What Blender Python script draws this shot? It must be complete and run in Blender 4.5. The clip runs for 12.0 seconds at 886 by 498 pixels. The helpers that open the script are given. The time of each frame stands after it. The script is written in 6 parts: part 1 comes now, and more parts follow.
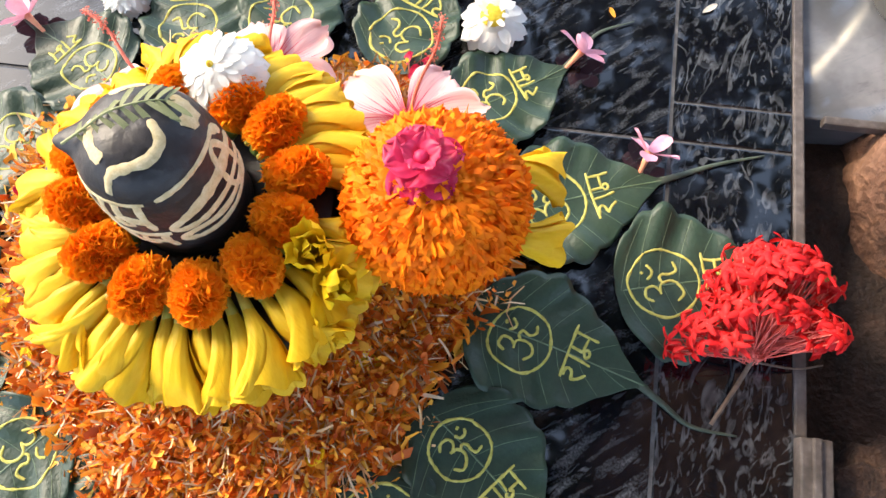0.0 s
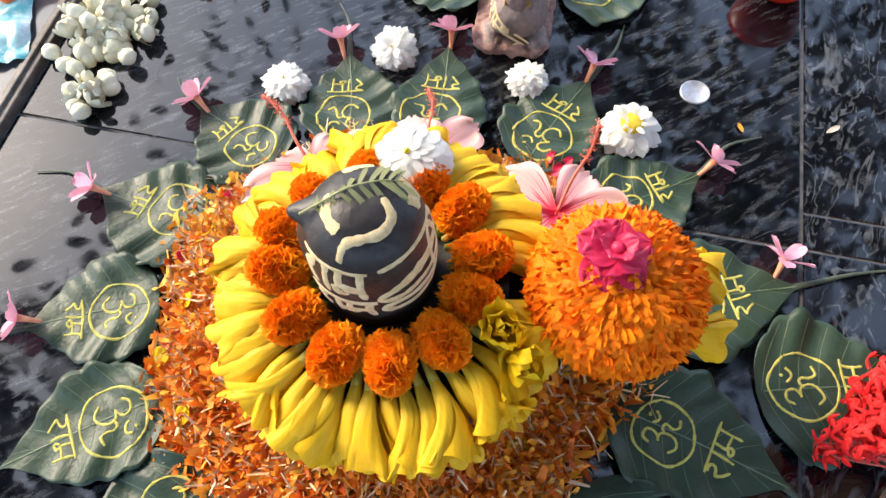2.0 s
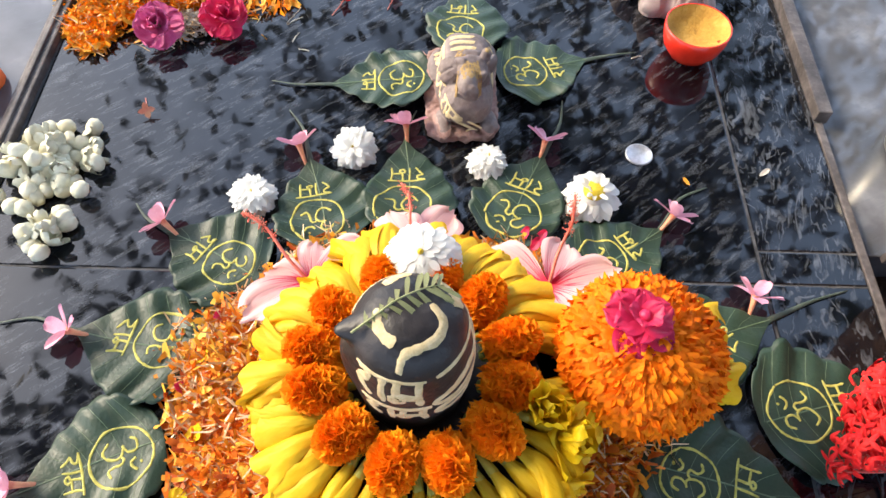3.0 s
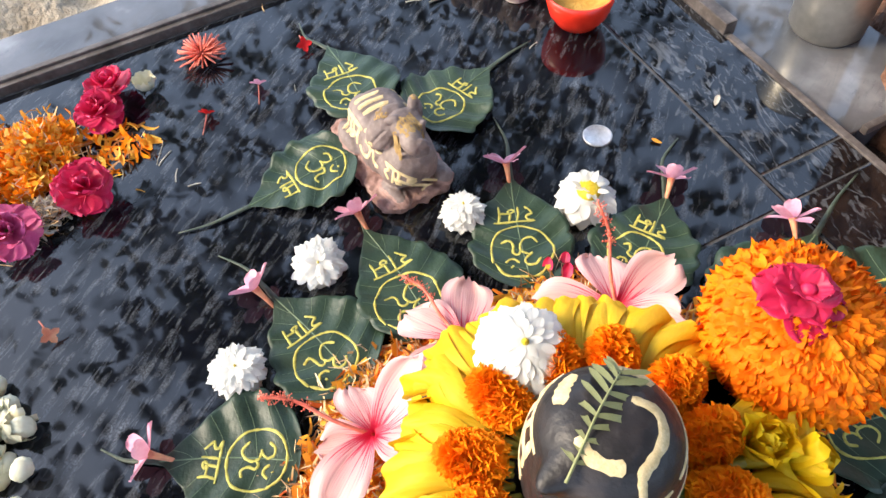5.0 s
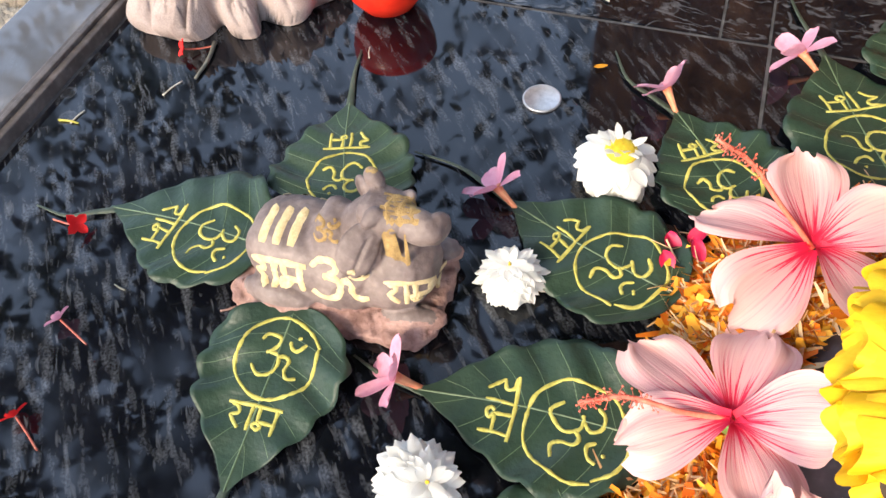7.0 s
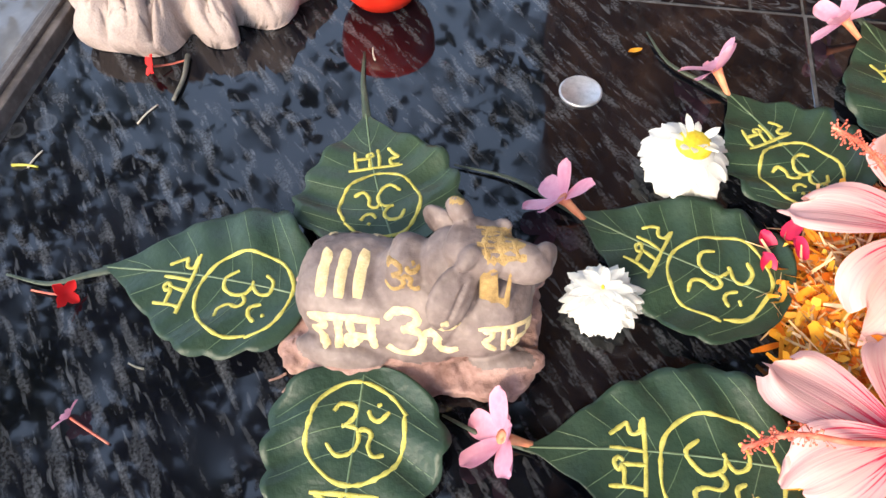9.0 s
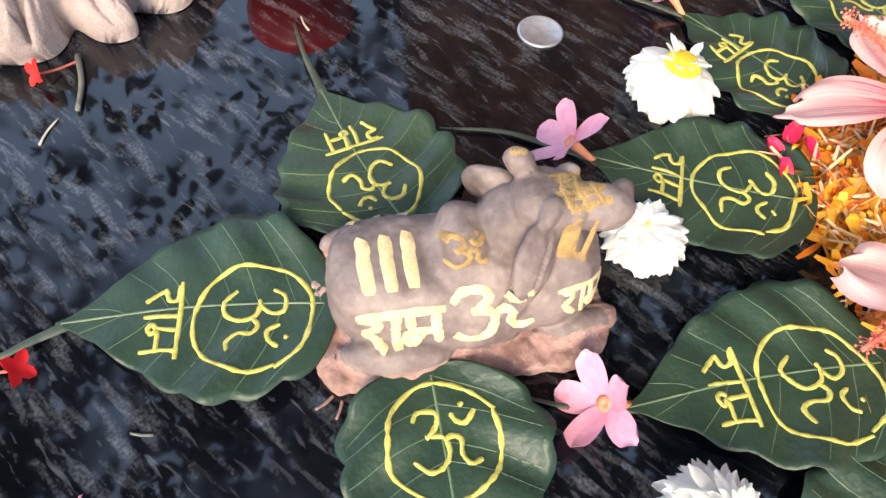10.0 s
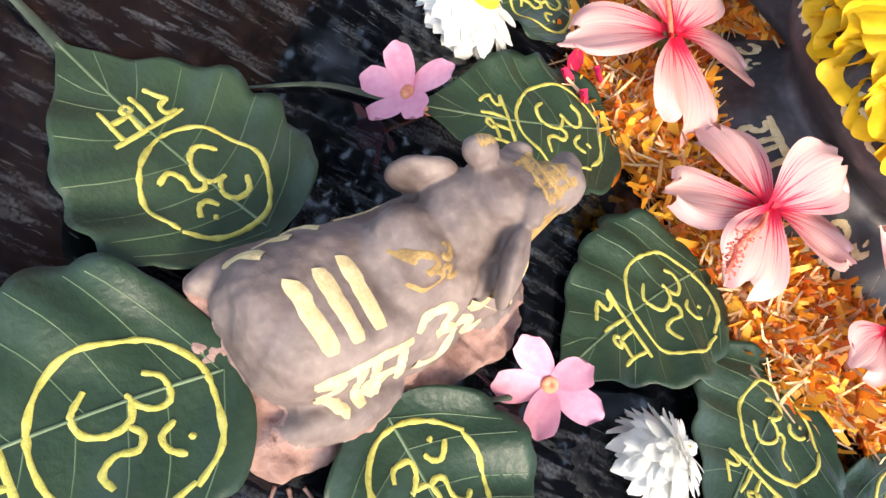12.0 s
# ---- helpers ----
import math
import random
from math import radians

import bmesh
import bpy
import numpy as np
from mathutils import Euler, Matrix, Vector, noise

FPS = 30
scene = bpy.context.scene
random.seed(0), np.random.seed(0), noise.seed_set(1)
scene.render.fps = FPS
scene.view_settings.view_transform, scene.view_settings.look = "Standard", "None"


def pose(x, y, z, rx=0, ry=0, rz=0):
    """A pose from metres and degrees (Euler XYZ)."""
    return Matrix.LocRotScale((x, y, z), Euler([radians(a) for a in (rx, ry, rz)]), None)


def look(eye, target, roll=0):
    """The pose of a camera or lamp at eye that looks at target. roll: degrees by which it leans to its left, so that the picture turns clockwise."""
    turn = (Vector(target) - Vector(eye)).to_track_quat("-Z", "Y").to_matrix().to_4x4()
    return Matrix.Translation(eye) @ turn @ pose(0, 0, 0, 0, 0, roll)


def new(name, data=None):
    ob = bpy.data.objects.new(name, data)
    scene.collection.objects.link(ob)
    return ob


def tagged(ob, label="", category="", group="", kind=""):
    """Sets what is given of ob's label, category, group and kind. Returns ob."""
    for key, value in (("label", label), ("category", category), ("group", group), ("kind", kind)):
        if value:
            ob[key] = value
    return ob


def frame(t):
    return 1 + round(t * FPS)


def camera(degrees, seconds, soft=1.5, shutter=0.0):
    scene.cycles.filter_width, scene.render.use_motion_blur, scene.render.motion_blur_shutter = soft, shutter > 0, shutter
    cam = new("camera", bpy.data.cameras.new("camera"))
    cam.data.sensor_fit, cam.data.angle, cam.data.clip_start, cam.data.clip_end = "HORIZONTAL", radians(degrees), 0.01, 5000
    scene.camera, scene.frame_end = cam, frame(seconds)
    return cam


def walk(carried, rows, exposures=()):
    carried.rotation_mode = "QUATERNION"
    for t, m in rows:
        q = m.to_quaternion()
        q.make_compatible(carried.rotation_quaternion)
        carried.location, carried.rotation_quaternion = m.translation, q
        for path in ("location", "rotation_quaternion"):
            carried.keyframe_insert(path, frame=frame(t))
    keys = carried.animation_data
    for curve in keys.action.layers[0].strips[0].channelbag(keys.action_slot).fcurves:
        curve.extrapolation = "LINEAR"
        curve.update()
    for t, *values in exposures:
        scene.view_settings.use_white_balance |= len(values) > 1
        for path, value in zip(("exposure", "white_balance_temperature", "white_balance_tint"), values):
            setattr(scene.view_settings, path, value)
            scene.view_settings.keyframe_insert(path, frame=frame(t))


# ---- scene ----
cam = camera(63.3, 12.0)
PATH = [
    (0, (0.01, 0.015, 0.494), (-0.056, 0.667, -1.395), -7.5),
    (0.5, (-0.02, 0.014, 0.49), (-0.066, 0.62, -1.416), -1.6),
    (1, (-0.027, 0.018, 0.486), (-0.065, 0.636, -1.416), -0.6),
    (1.5, (-0.043, 0.021, 0.495), (-0.138, 0.794, -1.347), -4.7),
    (2, (-0.087, -0.002, 0.517), (-0.191, 0.895, -1.268), -4.4),
    (2.5, (-0.123, 0.004, 0.533), (-0.073, 0.892, -1.258), -0.7),
    (2.7, (-0.139, 0.009, 0.539), (-0.01, 0.983, -1.203), 1.5),
    (4.3, (-0.245, 0.017, 0.539), (0.127, 1.084, -1.111), -3.0),
    (4.5, (-0.242, 0.048, 0.532), (0.09, 1.102, -1.135), -8.3),
    (5, (-0.258, 0.132, 0.486), (0.343, 1.082, -1.168), -5.9),
    (5.5, (-0.304, 0.216, 0.458), (0.606, 0.954, -1.162), -12.2),
    (6, (-0.328, 0.26, 0.423), (0.709, 0.823, -1.192), -8.5),
    (6.5, (-0.312, 0.313, 0.408), (0.832, 0.768, -1.168), -3.2),
    (7, (-0.264, 0.407, 0.351), (0.835, 0.693, -1.296), -6.8),
    (7.2, (-0.24, 0.442, 0.34), (0.872, 0.702, -1.303), -9.0),
    (8.8, (-0.219, 0.495, 0.326), (0.871, 0.531, -1.35), -3.5),
    (9, (-0.219, 0.497, 0.323), (0.857, 0.537, -1.363), -2.6),
    (9.5, (-0.216, 0.507, 0.304), (0.863, 0.443, -1.379), 2.2),
    (10, (-0.191, 0.583, 0.281), (0.799, 0.183, -1.411), 6.2),
    (10.5, (-0.169, 0.621, 0.261), (0.659, -0.107, -1.408), 17.8),
    (11, (-0.112, 0.628, 0.214), (0.431, -0.249, -1.499), 27.9),
    (11.5, (-0.077, 0.623, 0.201), (0.235, -0.44, -1.463), 34.2),
    (12, (-0.074, 0.657, 0.223), (0.074, -0.631, -1.3), 46.9),
]
walk(cam, [(t, look(eye, target, roll)) for t, eye, target, roll in PATH], exposures=[(0, 1.54), (1, 1.54), (2, 1.27), (4.5, 1.22), (7, 1.08), (9, 1.17), (12, 1.17)])

# ---- light ----
from mathutils.bvhtree import BVHTree

world = bpy.data.worlds.new("sky")
scene.world = world
world.use_nodes = True
wt = world.node_tree
sky = wt.nodes.new("ShaderNodeTexSky")
sky.sky_type, sky.sun_disc = "NISHITA", False
sky.sun_elevation, sky.sun_rotation = radians(35), radians(-58)
sky.air_density, sky.dust_density = 1.2, 4.0
haze = wt.nodes.new("ShaderNodeMix")
haze.data_type = "RGBA"
haze.inputs["Factor"].default_value = 0.42
haze.inputs["B"].default_value = (5.6, 7.3, 10.5, 1)
wt.links.new(sky.outputs["Color"], haze.inputs["A"])
wt.links.new(haze.outputs["Result"], wt.nodes["Background"].inputs["Color"])
wt.nodes["Background"].inputs["Strength"].default_value = 0.20

sun = new("sun", bpy.data.lights.new("sun", "SUN"))
sun.data.energy, sun.data.angle, sun.data.color = 2.15, radians(18), (1.0, 0.84, 0.62)
sun.matrix_world = look((-5.0, 3.1, 4.1), (0, 0, 0))


# ---- materials ----
def nodes_of(name):
    m = bpy.data.materials.new(name)
    m.use_nodes = True
    t = m.node_tree
    return m, t, t.nodes["Principled BSDF"]


def ramp(t, source, stops):
    r = t.nodes.new("ShaderNodeValToRGB")
    while len(r.color_ramp.elements) < len(stops):
        r.color_ramp.elements.new(0.5)
    for e, (p, c) in zip(r.color_ramp.elements, stops):
        e.position, e.color = p, (*c, 1)
    t.links.new(source, r.inputs["Fac"])
    return r.outputs["Color"]


def noise_tex(t, scale, detail=4.0, vector=None, distortion=0.0):
    n = t.nodes.new("ShaderNodeTexNoise")
    n.inputs["Scale"].default_value, n.inputs["Detail"].default_value = scale, detail
    n.inputs["Distortion"].default_value = distortion
    if vector:
        t.links.new(vector, n.inputs["Vector"])
    return n.outputs["Fac"]


def mixed(t, fac, a, b, mode="MIX"):
    m = t.nodes.new("ShaderNodeMix")
    m.data_type, m.blend_type = "RGBA", mode
    for sock, v in ((m.inputs["Factor"], fac), (m.inputs["A"], a), (m.inputs["B"], b)):
        if isinstance(v, (int, float)):
            sock.default_value = v
        elif isinstance(v, tuple):
            sock.default_value = (*v, 1)
        else:
            t.links.new(v, sock)
    return m.outputs["Result"]


def bump_from(t, bsdf, fac, strength, distance):
    b = t.nodes.new("ShaderNodeBump")
    b.inputs["Strength"].default_value, b.inputs["Distance"].default_value = strength, distance
    t.links.new(fac, b.inputs["Height"])
    t.links.new(b.outputs["Normal"], bsdf.inputs["Normal"])


def surface(name, dark, mid, light, scale=60, rough=0.6, bump=0.3, depth=0.001, vary=0.0, island=False, thin=0.0, fine=5.0, specular=0.5):
    """A coloured surface with broad and fine variation; vary: per-piece lightness; thin: light that passes through."""
    m, t, b = nodes_of(name)
    co = t.nodes.new("ShaderNodeTexCoord").outputs["Object"]
    broad, grain = noise_tex(t, scale, 3, co), noise_tex(t, scale * fine, 4, co)
    base = mixed(t, 0.35, ramp(t, broad, [(0.3, dark), (0.5, mid), (0.72, light)]), ramp(t, grain, [(0.3, dark), (0.55, mid), (0.75, light)]))
    if vary:
        if island:
            rnd = t.nodes.new("ShaderNodeNewGeometry").outputs["Random Per Island"]
        else:
            rnd = t.nodes.new("ShaderNodeObjectInfo").outputs["Random"]
        base = mixed(t, vary, base, ramp(t, rnd, [(0.0, dark), (0.5, mid), (1.0, light)]))
    t.links.new(base, b.inputs["Base Color"])
    b.inputs["Roughness"].default_value = rough
    b.inputs["Specular IOR Level"].default_value = specular
    bump_from(t, b, grain, bump, depth)
    if thin:
        tr, mx = t.nodes.new("ShaderNodeBsdfTranslucent"), t.nodes.new("ShaderNodeMixShader")
        mx.inputs["Fac"].default_value = thin
        t.links.new(base, tr.inputs["Color"])
        t.links.new(b.outputs["BSDF"], mx.inputs[1])
        t.links.new(tr.outputs["BSDF"], mx.inputs[2])
        t.links.new(mx.outputs["Shader"], t.nodes["Material Output"].inputs["Surface"])
    return m


def marble(name, turn, stretch, swirl, ground=1.0, fill=0.5):
    """Polished black marble: grainy pale streaks along one direction, or swirls, with faint dried water spots."""
    m, t, b = nodes_of(name)
    co = t.nodes.new("ShaderNodeTexCoord").outputs["Object"]
    mp = t.nodes.new("ShaderNodeMapping")
    mp.inputs["Rotation"].default_value = (0, 0, radians(turn))
    t.links.new(co, mp.inputs["Vector"])
    mp2 = t.nodes.new("ShaderNodeMapping")
    mp2.inputs["Scale"].default_value = (1.0 / stretch, 1.0, 1.0)
    t.links.new(mp.outputs["Vector"], mp2.inputs["Vector"])
    wide = noise_tex(t, 17, 4, mp.outputs["Vector"], swirl * 1.2)
    cloud = noise_tex(t, 12, 5, co)
    g = ground
    blue = 1.0 if g == 1 else 0.12
    ink = ramp(t, cloud, [(0.3, (0.0015 * g, (0.0015 + 0.0005 * blue) * g, (0.0015 + 0.0015 * blue) * g)), (0.55, (0.003 * g, (0.003 + 0.0005 * blue) * g, (0.003 + 0.003 * blue) * g)), (0.8, (0.008 * g, (0.008 + 0.001 * blue) * g, (0.008 + 0.005 * blue) * g))])
    grain = ramp(t, noise_tex(t, 620, 3, mp.outputs["Vector"]), [(0.40, (0.10, 0.10, 0.10)), (0.62, (1, 1, 1))])
    if swirl > 1:
        streak = noise_tex(t, 130, 6, mp2.outputs["Vector"], swirl)
        veins = ramp(t, streak, [(fill + 0.03, (0, 0, 0)), (fill + 0.11, (0.38, 0.38, 0.38)), (fill + 0.2, (1, 1, 1))])
        band = t.nodes.new("ShaderNodeMath")
        band.operation = "SINE"
        grow = t.nodes.new("ShaderNodeMath")
        grow.operation = "MULTIPLY"
        grow.inputs[1].default_value = 62.0
        t.links.new(noise_tex(t, 22, 4, mp2.outputs["Vector"], 0.9), grow.inputs[0])
        t.links.new(grow.outputs[0], band.inputs[0])
        rings = ramp(t, band.outputs[0], [(0.55, (0, 0, 0)), (0.95, (0.8, 0.8, 0.8))])
        hairs = mixed(t, 1.0, rings, ramp(t, noise_tex(t, 85, 4, mp2.outputs["Vector"], 1.0), [(0.42, (0, 0, 0)), (0.58, (1, 1, 1))]), "MULTIPLY")
    else:
        streak = noise_tex(t, 150, 5, mp2.outputs["Vector"], swirl)
        veins = ramp(t, streak, [(fill + 0.035, (0, 0, 0)), (fill + 0.12, (0.40, 0.40, 0.40)), (fill + 0.24, (1, 1, 1))])
        veins = mixed(t, 0.85, veins, mixed(t, 1.0, veins, grain, "MULTIPLY"))
        hairs = ramp(t, noise_tex(t, 270, 4, mp2.outputs["Vector"], swirl), [(0.60, (0, 0, 0)), (0.72, (0.62, 0.62, 0.62))])
    patch = ramp(t, wide, [(0.32, (0.16, 0.16, 0.16)), (0.56, (1, 1, 1))])
    amount = mixed(t, 1.0, mixed(t, 1.0, veins, hairs, "LIGHTEN"), patch, "MULTIPLY")
    stone_c = mixed(t, amount, ink, (0.10, 0.108, 0.122))
    spots = t.nodes.new("ShaderNodeTexVoronoi")
    spots.inputs["Scale"].default_value = 46
    t.links.new(co, spots.inputs["Vector"])
    ringed = ramp(t, spots.outputs["Distance"], [(0.0, (0.10, 0.10, 0.10)), (0.24, (0.16, 0.16, 0.16)), (0.30, (0.34, 0.34, 0.34)), (0.36, (0, 0, 0))])
    some = ramp(t, noise_tex(t, 9, 2, co), [(0.56, (0, 0, 0)), (0.66, (1, 1, 1))])
    film = mixed(t, 1.0, ringed, some, "MULTIPLY")
    t.links.new(mixed(t, film, stone_c, (0.085, 0.092, 0.105)), b.inputs["Base Color"])
    dust = noise_tex(t, 30, 6, co)
    t.links.new(ramp(t, dust, [(0.36, (0.025, 0.025, 0.025)), (0.52, (0.045, 0.045, 0.045)), (0.70, (0.11, 0.11, 0.11))]), b.inputs["Roughness"])
    b.inputs["Specular IOR Level"].default_value = 0.48
    bump_from(t, b, noise_tex(t, 14, 2, co), 0.05, 0.002)
    return m


MARBLE = marble("black_marble_streaked", -40, 4.2, 0.45, 1.0, 0.475)
MARBLE_SWIRL = marble("black_marble_swirled", -80, 2.2, 1.6, 1.0, 0.53)
# Grey stone, lifted further: the bright sky it reflects is put into the colour.
MARBLE_BORDER = marble("grey_marble_sky_lifted", -30, 4.5, 0.5, 36.0, 0.5)
GROUT = surface("grout", (0.03, 0.03, 0.032), (0.065, 0.065, 0.07), (0.12, 0.12, 0.125), 90, 0.9)
BATTEN = surface("aged_batten", (0.034, 0.027, 0.024), (0.080, 0.066, 0.060), (0.18, 0.155, 0.145), 45, 0.55, 0.4)
SAND = surface("sand", (0.19, 0.15, 0.105), (0.40, 0.335, 0.25), (0.57, 0.49, 0.385), 24, 0.95, 0.7, 0.010, fine=5.0)
SOIL = surface("soil", (0.008, 0.004, 0.003), (0.022, 0.011, 0.007), (0.055, 0.028, 0.018), 40, 0.9, 0.9, 0.006)
BARK = surface("bark", (0.032, 0.014, 0.008), (0.115, 0.052, 0.030), (0.31, 0.165, 0.10), 26, 0.85, 0.9, 0.008)
LEAF = surface("leaf_green", (0.008, 0.022, 0.013), (0.018, 0.040, 0.023), (0.040, 0.068, 0.038), 60, 0.46, 0.45, 0.0012, vary=0.45, specular=0.42)
HUSK = surface("grey_husk", (0.07, 0.068, 0.055), (0.13, 0.13, 0.11), (0.22, 0.21, 0.18), 120, 0.8)
DRY = surface("dry_stalk", (0.30, 0.26, 0.20), (0.46, 0.42, 0.35), (0.60, 0.56, 0.50), 120, 0.8)
VEIN = surface("leaf_vein", (0.06, 0.10, 0.05), (0.10, 0.15, 0.08), (0.16, 0.22, 0.12), 80, 0.5)
TAIL = surface("leaf_tail", (0.025, 0.040, 0.026), (0.045, 0.062, 0.042), (0.085, 0.10, 0.07), 80, 0.6)
PAINT_Y = surface("yellow_paint", (0.30, 0.27, 0.05), (0.48, 0.44, 0.09), (0.58, 0.54, 0.16), 260, 0.8, 0.7, 0.0005)
PAINT_C = surface("cream_paint", (0.44, 0.33, 0.16), (0.58, 0.46, 0.25), (0.70, 0.58, 0.36), 200, 0.85, 0.6, 0.0005)
PAINT_O = surface("ochre_paint", (0.17, 0.105, 0.045), (0.31, 0.20, 0.072), (0.43, 0.30, 0.125), 200, 0.85, 0.6, 0.0005)
STONE = surface("dark_stone", (0.008, 0.007, 0.008), (0.016, 0.014, 0.015), (0.070, 0.058, 0.056), 32, 0.44, 0.6, 0.0014, specular=0.36)
STONE_B = surface("base_stone", (0.014, 0.013, 0.015), (0.036, 0.034, 0.038), (0.11, 0.10, 0.11), 40, 0.5, 0.4, 0.001)
CLAY = surface("grey_clay", (0.074, 0.050, 0.045), (0.162, 0.122, 0.112), (0.285, 0.226, 0.198), 46, 0.62, 0.5, 0.0010, fine=5.5)
CLAY_P = surface("pink_clay", (0.150, 0.075, 0.060), (0.310, 0.190, 0.162), (0.43, 0.295, 0.255), 62, 0.85, 0.8, 0.0016, fine=4.5)
YELLOW = surface("yellow_petal", (0.60, 0.36, 0.004), (0.78, 0.50, 0.008), (0.88, 0.62, 0.02), 50, 0.5, 0.2, 0.0006, vary=0.25, thin=0.2, specular=0.2)
YGREEN = surface("yellow_green_tube", (0.20, 0.20, 0.02), (0.38, 0.34, 0.04), (0.52, 0.46, 0.09), 60, 0.5)
ORANGE = surface("orange_petal", (0.80, 0.16, 0.002), (0.92, 0.265, 0.004), (0.95, 0.37, 0.007), 40, 0.6, 0.2, 0.0005, vary=0.45, island=True, thin=0.2, specular=0.15)
GOLD_ORANGE = surface("golden_orange_petal", (0.82, 0.135, 0.002), (0.93, 0.22, 0.004), (0.95, 0.31, 0.006), 40, 0.6, 0.2, 0.0005, vary=0.45, island=True, thin=0.2, specular=0.15)
ORANGE_D = surface("deep_orange_petal", (0.86, 0.20, 0.004), (0.95, 0.325, 0.008), (0.97, 0.45, 0.016), 60, 0.6, 0.2, 0.0005, vary=0.4, island=True, thin=0.2, specular=0.15)
SHRED = surface("shredded_petal", (0.42, 0.055, 0.003), (0.84, 0.22, 0.008), (0.94, 0.46, 0.035), 30, 0.65, 0.3, 0.0006, vary=0.9, island=True, thin=0.15)
STRAW = surface("pale_straw", (0.44, 0.22, 0.08), (0.64, 0.42, 0.20), (0.78, 0.62, 0.42), 40, 0.7, 0.3, 0.0006, vary=0.8, island=True)
SHRED_Y = surface("golden_petal", (0.60, 0.20, 0.01), (0.80, 0.36, 0.02), (0.90, 0.56, 0.06), 30, 0.6, 0.3, 0.0006, vary=0.9, island=True, thin=0.15)
WHITE = surface("white_petal", (0.80, 0.80, 0.75), (0.86, 0.86, 0.83), (0.90, 0.90, 0.88), 60, 0.5, 0.1, 0.0003, thin=0.42)
CREAM = surface("cream_bud", (0.46, 0.43, 0.29), (0.66, 0.63, 0.46), (0.80, 0.77, 0.62), 60, 0.5, 0.2, 0.0008, vary=0.3)
CENTRE = surface("yellow_centre", (0.55, 0.36, 0.01), (0.75, 0.56, 0.02), (0.85, 0.7, 0.1), 300, 0.7, 0.8, 0.001)
PINK = surface("pink_petal", (0.64, 0.22, 0.33), (0.78, 0.36, 0.48), (0.86, 0.52, 0.62), 70, 0.5, 0.15, 0.0004, vary=0.2, thin=0.2)
CORAL = surface("coral_tube", (0.55, 0.13, 0.08), (0.72, 0.26, 0.14), (0.80, 0.42, 0.2), 70, 0.55)
STAMEN = surface("coral_stamen", (0.58, 0.09, 0.06), (0.74, 0.16, 0.10), (0.84, 0.3, 0.2), 120, 0.6)
ROSE = surface("magenta_petal", (0.42, 0.006, 0.045), (0.66, 0.016, 0.095), (0.82, 0.07, 0.20), 50, 0.5, 0.2, 0.0005, vary=0.2, thin=0.15)
RED = surface("red_floret", (0.46, 0.006, 0.010), (0.66, 0.014, 0.016), (0.78, 0.040, 0.034), 60, 0.6, 0.2, 0.0004, vary=0.5, thin=0.12, specular=0.2)
ROSE_PALE = surface("purple_pink_petal", (0.40, 0.03, 0.13), (0.60, 0.08, 0.24), (0.74, 0.22, 0.38), 50, 0.55, 0.2, 0.0005, vary=0.2, thin=0.15)
RED_STALK = surface("red_stalk", (0.55, 0.05, 0.04), (0.74, 0.12, 0.09), (0.84, 0.26, 0.2), 90, 0.55)
RED_STEM = surface("red_stem", (0.30, 0.05, 0.04), (0.48, 0.12, 0.08), (0.6, 0.24, 0.16), 90, 0.6)
BROWN_STEM = surface("brown_stem", (0.05, 0.03, 0.02), (0.12, 0.075, 0.05), (0.2, 0.14, 0.1), 90, 0.7)
GREEN = surface("fresh_green", (0.05, 0.10, 0.02), (0.11, 0.19, 0.04), (0.22, 0.32, 0.09), 90, 0.5, 0.3, 0.0005, vary=0.3, island=True)
SAGE = surface("sage_leaflet", (0.10, 0.11, 0.04), (0.24, 0.25, 0.10), (0.42, 0.42, 0.22), 90, 0.55, 0.3, 0.0005, vary=0.5, island=True)
CLOTH = surface("beige_cloth", (0.21, 0.165, 0.15), (0.32, 0.255, 0.235), (0.42, 0.345, 0.32), 30, 0.95, 0.6, 0.0008, fine=25)
LACQUER = surface("red_lacquer", (0.55, 0.018, 0.008), (0.74, 0.035, 0.014), (0.82, 0.06, 0.025), 20, 0.25, 0.05, 0.0005)
PASTE = surface("ochre_powder", (0.36, 0.18, 0.03), (0.52, 0.29, 0.05), (0.62, 0.39, 0.10), 70, 0.95, 0.9, 0.002)
STEEL = surface("dull_steel", (0.38, 0.37, 0.34), (0.5, 0.49, 0.45), (0.6, 0.59, 0.55), 30, 0.32, 0.05, 0.0004)
STEEL.node_tree.nodes["Principled BSDF"].inputs["Metallic"].default_value = 0.85
COIN = surface("worn_coin", (0.34, 0.34, 0.36), (0.48, 0.48, 0.50), (0.6, 0.6, 0.62), 250, 0.36, 0.5, 0.0005)
COIN.node_tree.nodes["Principled BSDF"].inputs["Metallic"].default_value = 0.7
CROWN = surface("tree_foliage", (0.014, 0.024, 0.009), (0.024, 0.041, 0.014), (0.045, 0.068, 0.022), 3, 0.6, 0.1, 0.001, vary=0.5, island=True)


